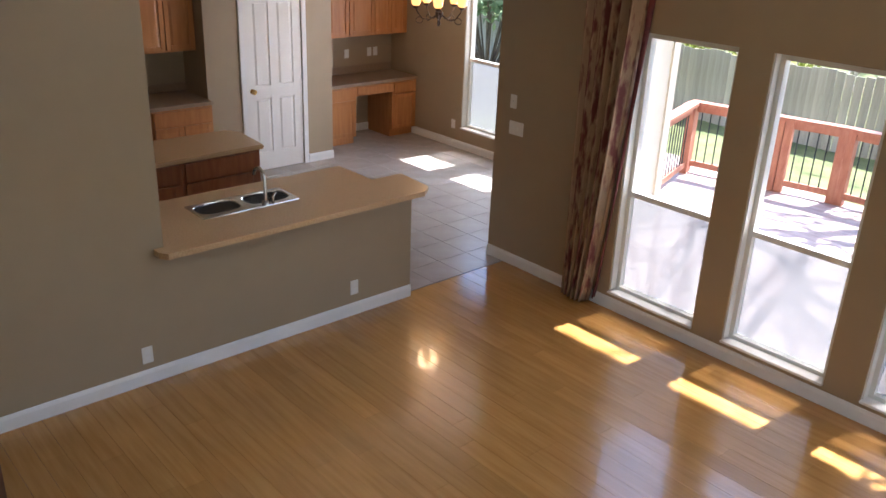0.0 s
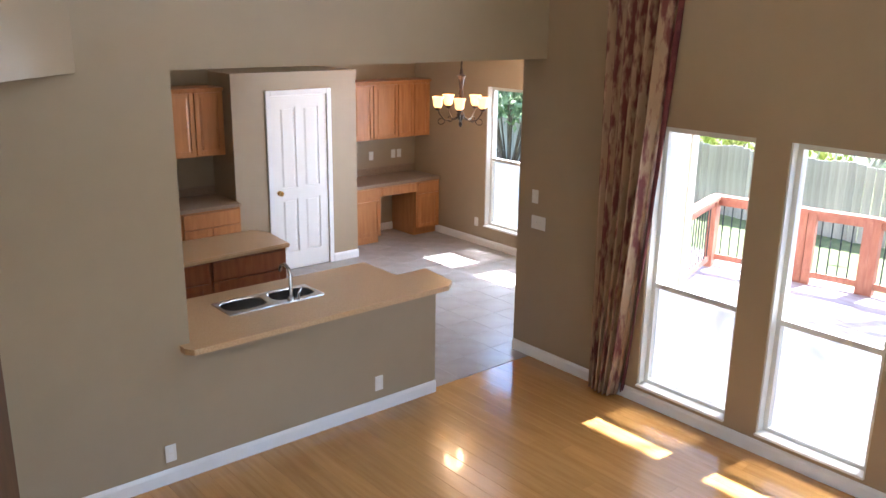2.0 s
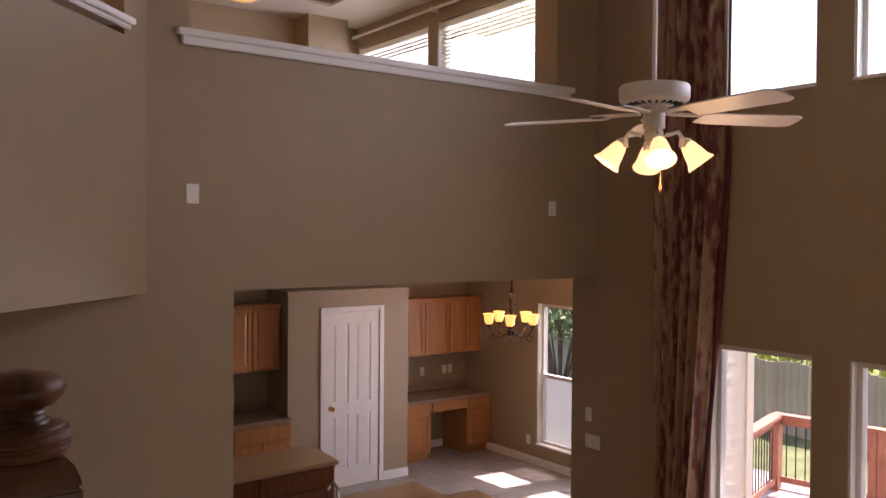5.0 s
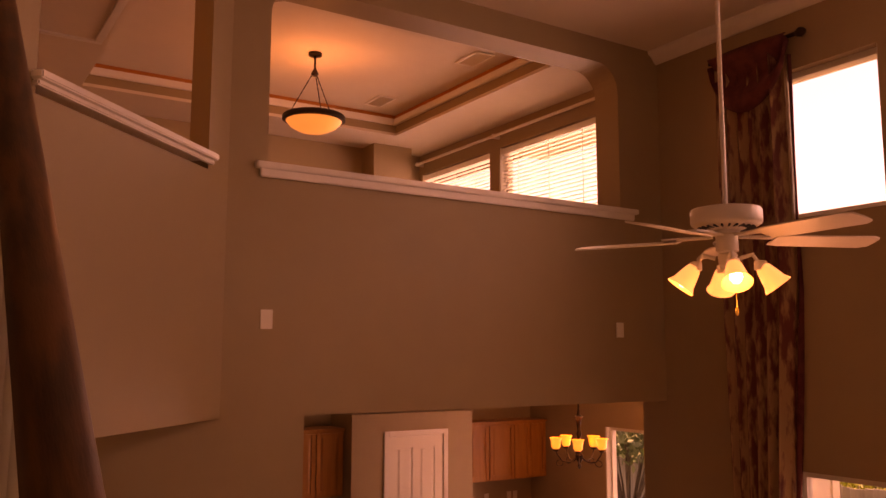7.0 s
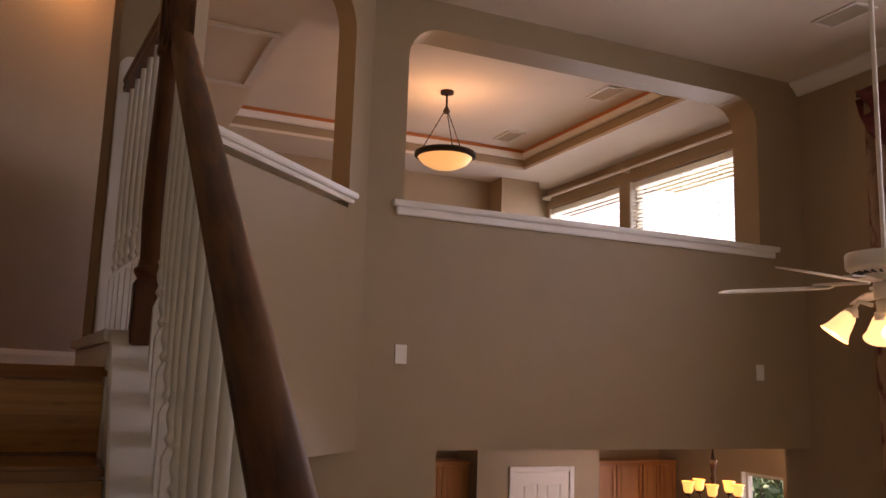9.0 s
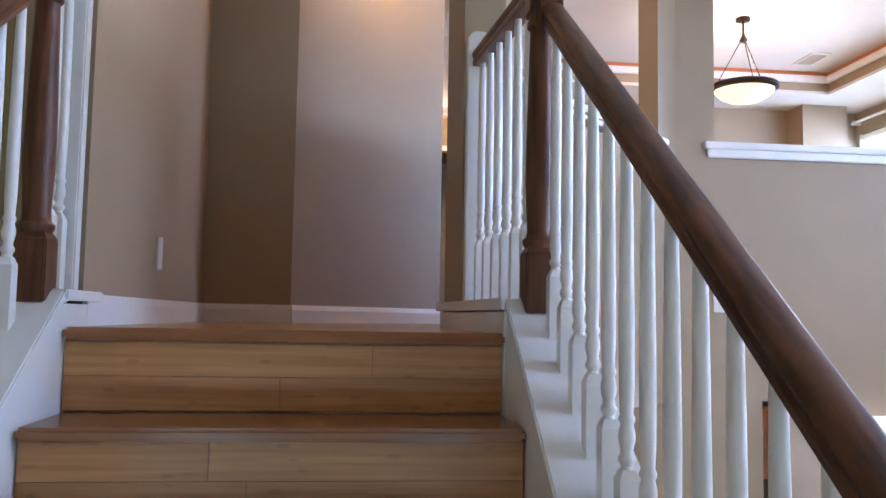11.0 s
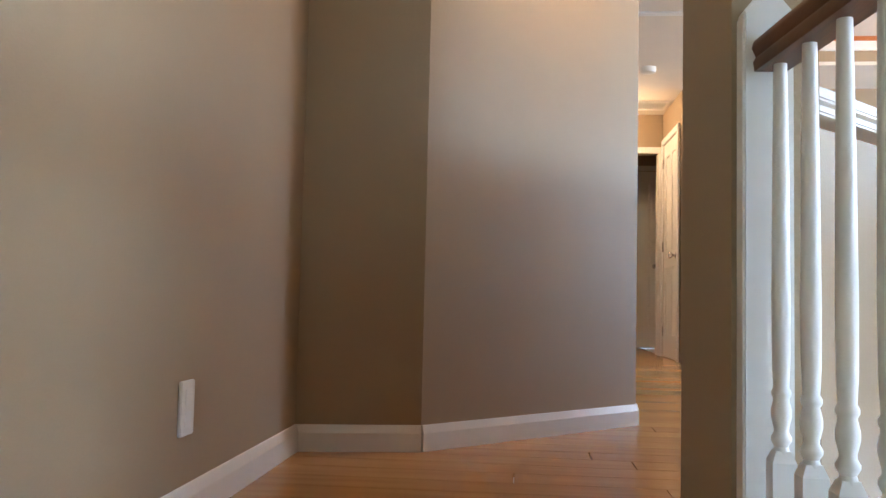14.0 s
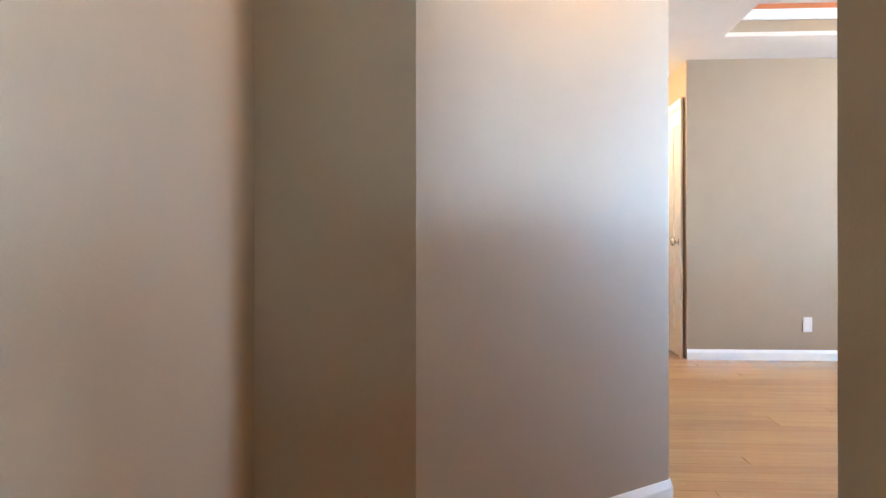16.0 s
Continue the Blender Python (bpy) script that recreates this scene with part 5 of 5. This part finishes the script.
# in place of a sunlit lawn patch; its brightness is in the leaf colour
shrub("low yellow-green shrub standing in for a sunlit patch of lawn", 16.2, 9.6, -0.35, 3.6, 1.25, 26, M_LIME)
shrub("tall dense green bush in front of the fence", 12.6, 12.6, -0.45, 2.4, 2.4, 34, M_BUSH)
shrub("dense green bush in front of the fence", 12.4, 10.4, -0.45, 1.6, 1.7, 20, M_BUSH)
brush = B()
for i in range(46):
    x, y = 15 + rb.random() * 9, -8 + rb.random() * 16
    z = -0.46 + 0.16 * max(0, x - 15.5)
    for k in range(9):
        a = rb.random() * 6.3
        p = Vector((x, y, z))
        tube(brush, [p, p + Vector((0.35 * math.cos(a), 0.35 * math.sin(a), 0.5 + 0.4 * rb.random())), p + Vector((0.8 * math.cos(a) + rb.gauss(0, 0.2), 0.8 * math.sin(a) + rb.gauss(0, 0.2), 0.8 + 0.9 * rb.random()))], [0.03, 0.02, 0.008], 4)
tagged(finish("brush", brush, M_ROCK), "pale dry brush on the slope", "brush", kind="stuff")
for i in range(26):
    x, y = 16 + rb.random() * 8, -6 + rb.random() * 13
    bm = B()
    bmesh.ops.create_icosphere(bm, subdivisions=2, radius=0.5)
    sc = Vector((rb.uniform(0.6, 1.5), rb.uniform(0.6, 1.5), rb.uniform(0.35, 0.8)))
    for v in bm.verts:
        v.co = Vector((v.co.x * sc.x, v.co.y * sc.y, v.co.z * sc.z)) * (1 + 0.35 * noise.noise(v.co * 2.3 + Vector((i, 0, 0)))) + Vector((x, y, -0.4 + 0.16 * max(0, x - 15.5)))
    tagged(finish("boulder", bm, M_ROCK), "pale limestone boulder on the slope", "boulder", "boulders on the slope")

# ---- boards ----
def boards(parent_name, x0, x1, y0, y1, z, material, w=0.125, ln=1.2, along="x", label="", seed=3, clip=None):
    rnd = random.Random(seed)
    root = tagged(thing(parent_name, label, "floor"), kind="structure")
    a0, a1, b0, b1 = (x0, x1, y0, y1) if along == "x" else (y0, y1, x0, x1)
    meshes = {}
    b = b0
    while b < b1 - 0.01:
        bw = min(w, b1 - b)
        a = a0 - rnd.random() * ln
        while a < a1 - 0.01:
            s, e = max(a, a0), min(a + ln, a1)
            if clip:
                s, e = clip(s, e, b, bw)
            if e - s > 0.02:
                key = (round(e - s, 2), round(bw, 3))
                if key not in meshes:
                    bm = B()
                    g = 0.0008
                    d = (g, g, -0.01, key[0] - g, key[1] - g, 0.0)
                    if along != "x":
                        d = (g, g, -0.01, key[1] - g, key[0] - g, 0.0)
                    box(bm, *d)
                    bmesh.ops.recalc_face_normals(bm, faces=bm.faces)
                    me = bpy.data.meshes.new("plank")
                    bm.to_mesh(me)
                    bm.free()
                    me.materials.append(material)
                    meshes[key] = me
                ob = new("plank", meshes[key])
                ob.parent = root
                ob.location = (s, b, z) if along == "x" else (b, s, z)
            a += ln
        b += bw
    return root


boards("floor_boards", 0.0, EX, 0.2, KY + 0.05, 0.0, M_FLOOR, 0.127, 1.5, "y", "glossy honey oak floor boards", 5)
boards("floor_boards_rear", -3.2, EX, -3.2, 0.2, 0.0, M_FLOOR, 0.6, 3.4, "y", "glossy honey oak floor boards", 6)
boards("floor_boards_left", -3.2, 0.0, 0.2, KY, 0.0, M_FLOOR, 0.6, 3.4, "y", "glossy honey oak floor boards", 9)


def hall_edge(s, e, b, bw):
    """Keeps the hall boards inside the slanting hall."""
    lim = 0.40 if b < 3.3 else 0.48 + max(0, b - 3.62)
    return s, min(e, lim, 1.8)


boards("floor_boards_hall", -0.692, 1.8, NOSE + 0.06, 5.2, FL, M_FLOORX, 0.127, 1.2, "x", "glossy honey oak hall boards", 7, hall_edge)
boards("floor_boards_loft", 0.476, EX, 5.2, 8.85, FL, M_FLOORX, 0.127, 1.5, "x", "glossy honey oak loft boards", 8)
boards("floor_boards_far_hall", 0.476, 1.40, 8.85, 12.2, FL, M_FLOORX, 0.127, 1.5, "x", "glossy honey oak hall boards", 11)
tiles = tagged(thing("floor_tiles", "grey ceramic kitchen floor tiles", "floor"), kind="structure")
bm = B()
box(bm, 0.0018, 0.0018, -0.012, 0.3282, 0.3282, 0.0)
bmesh.ops.recalc_face_normals(bm, faces=bm.faces)
tile_me = bpy.data.meshes.new("tile")
bm.to_mesh(tile_me)
bm.free()
tile_me.materials.append(M_TILE)
for i in range(21):
    for j in range(14):
        if i * 0.33 + 0.8 > 2.3 and not (i * 0.33 + 0.8 < 3.5 and 6.6 < j * 0.33 + KY + 0.06 < 7.1):
            ob = new("tile", tile_me)
            ob.parent = tiles
            ob.location = (0.8 + i * 0.33 - 0.08, KY + 0.06 + j * 0.33, 0.0)
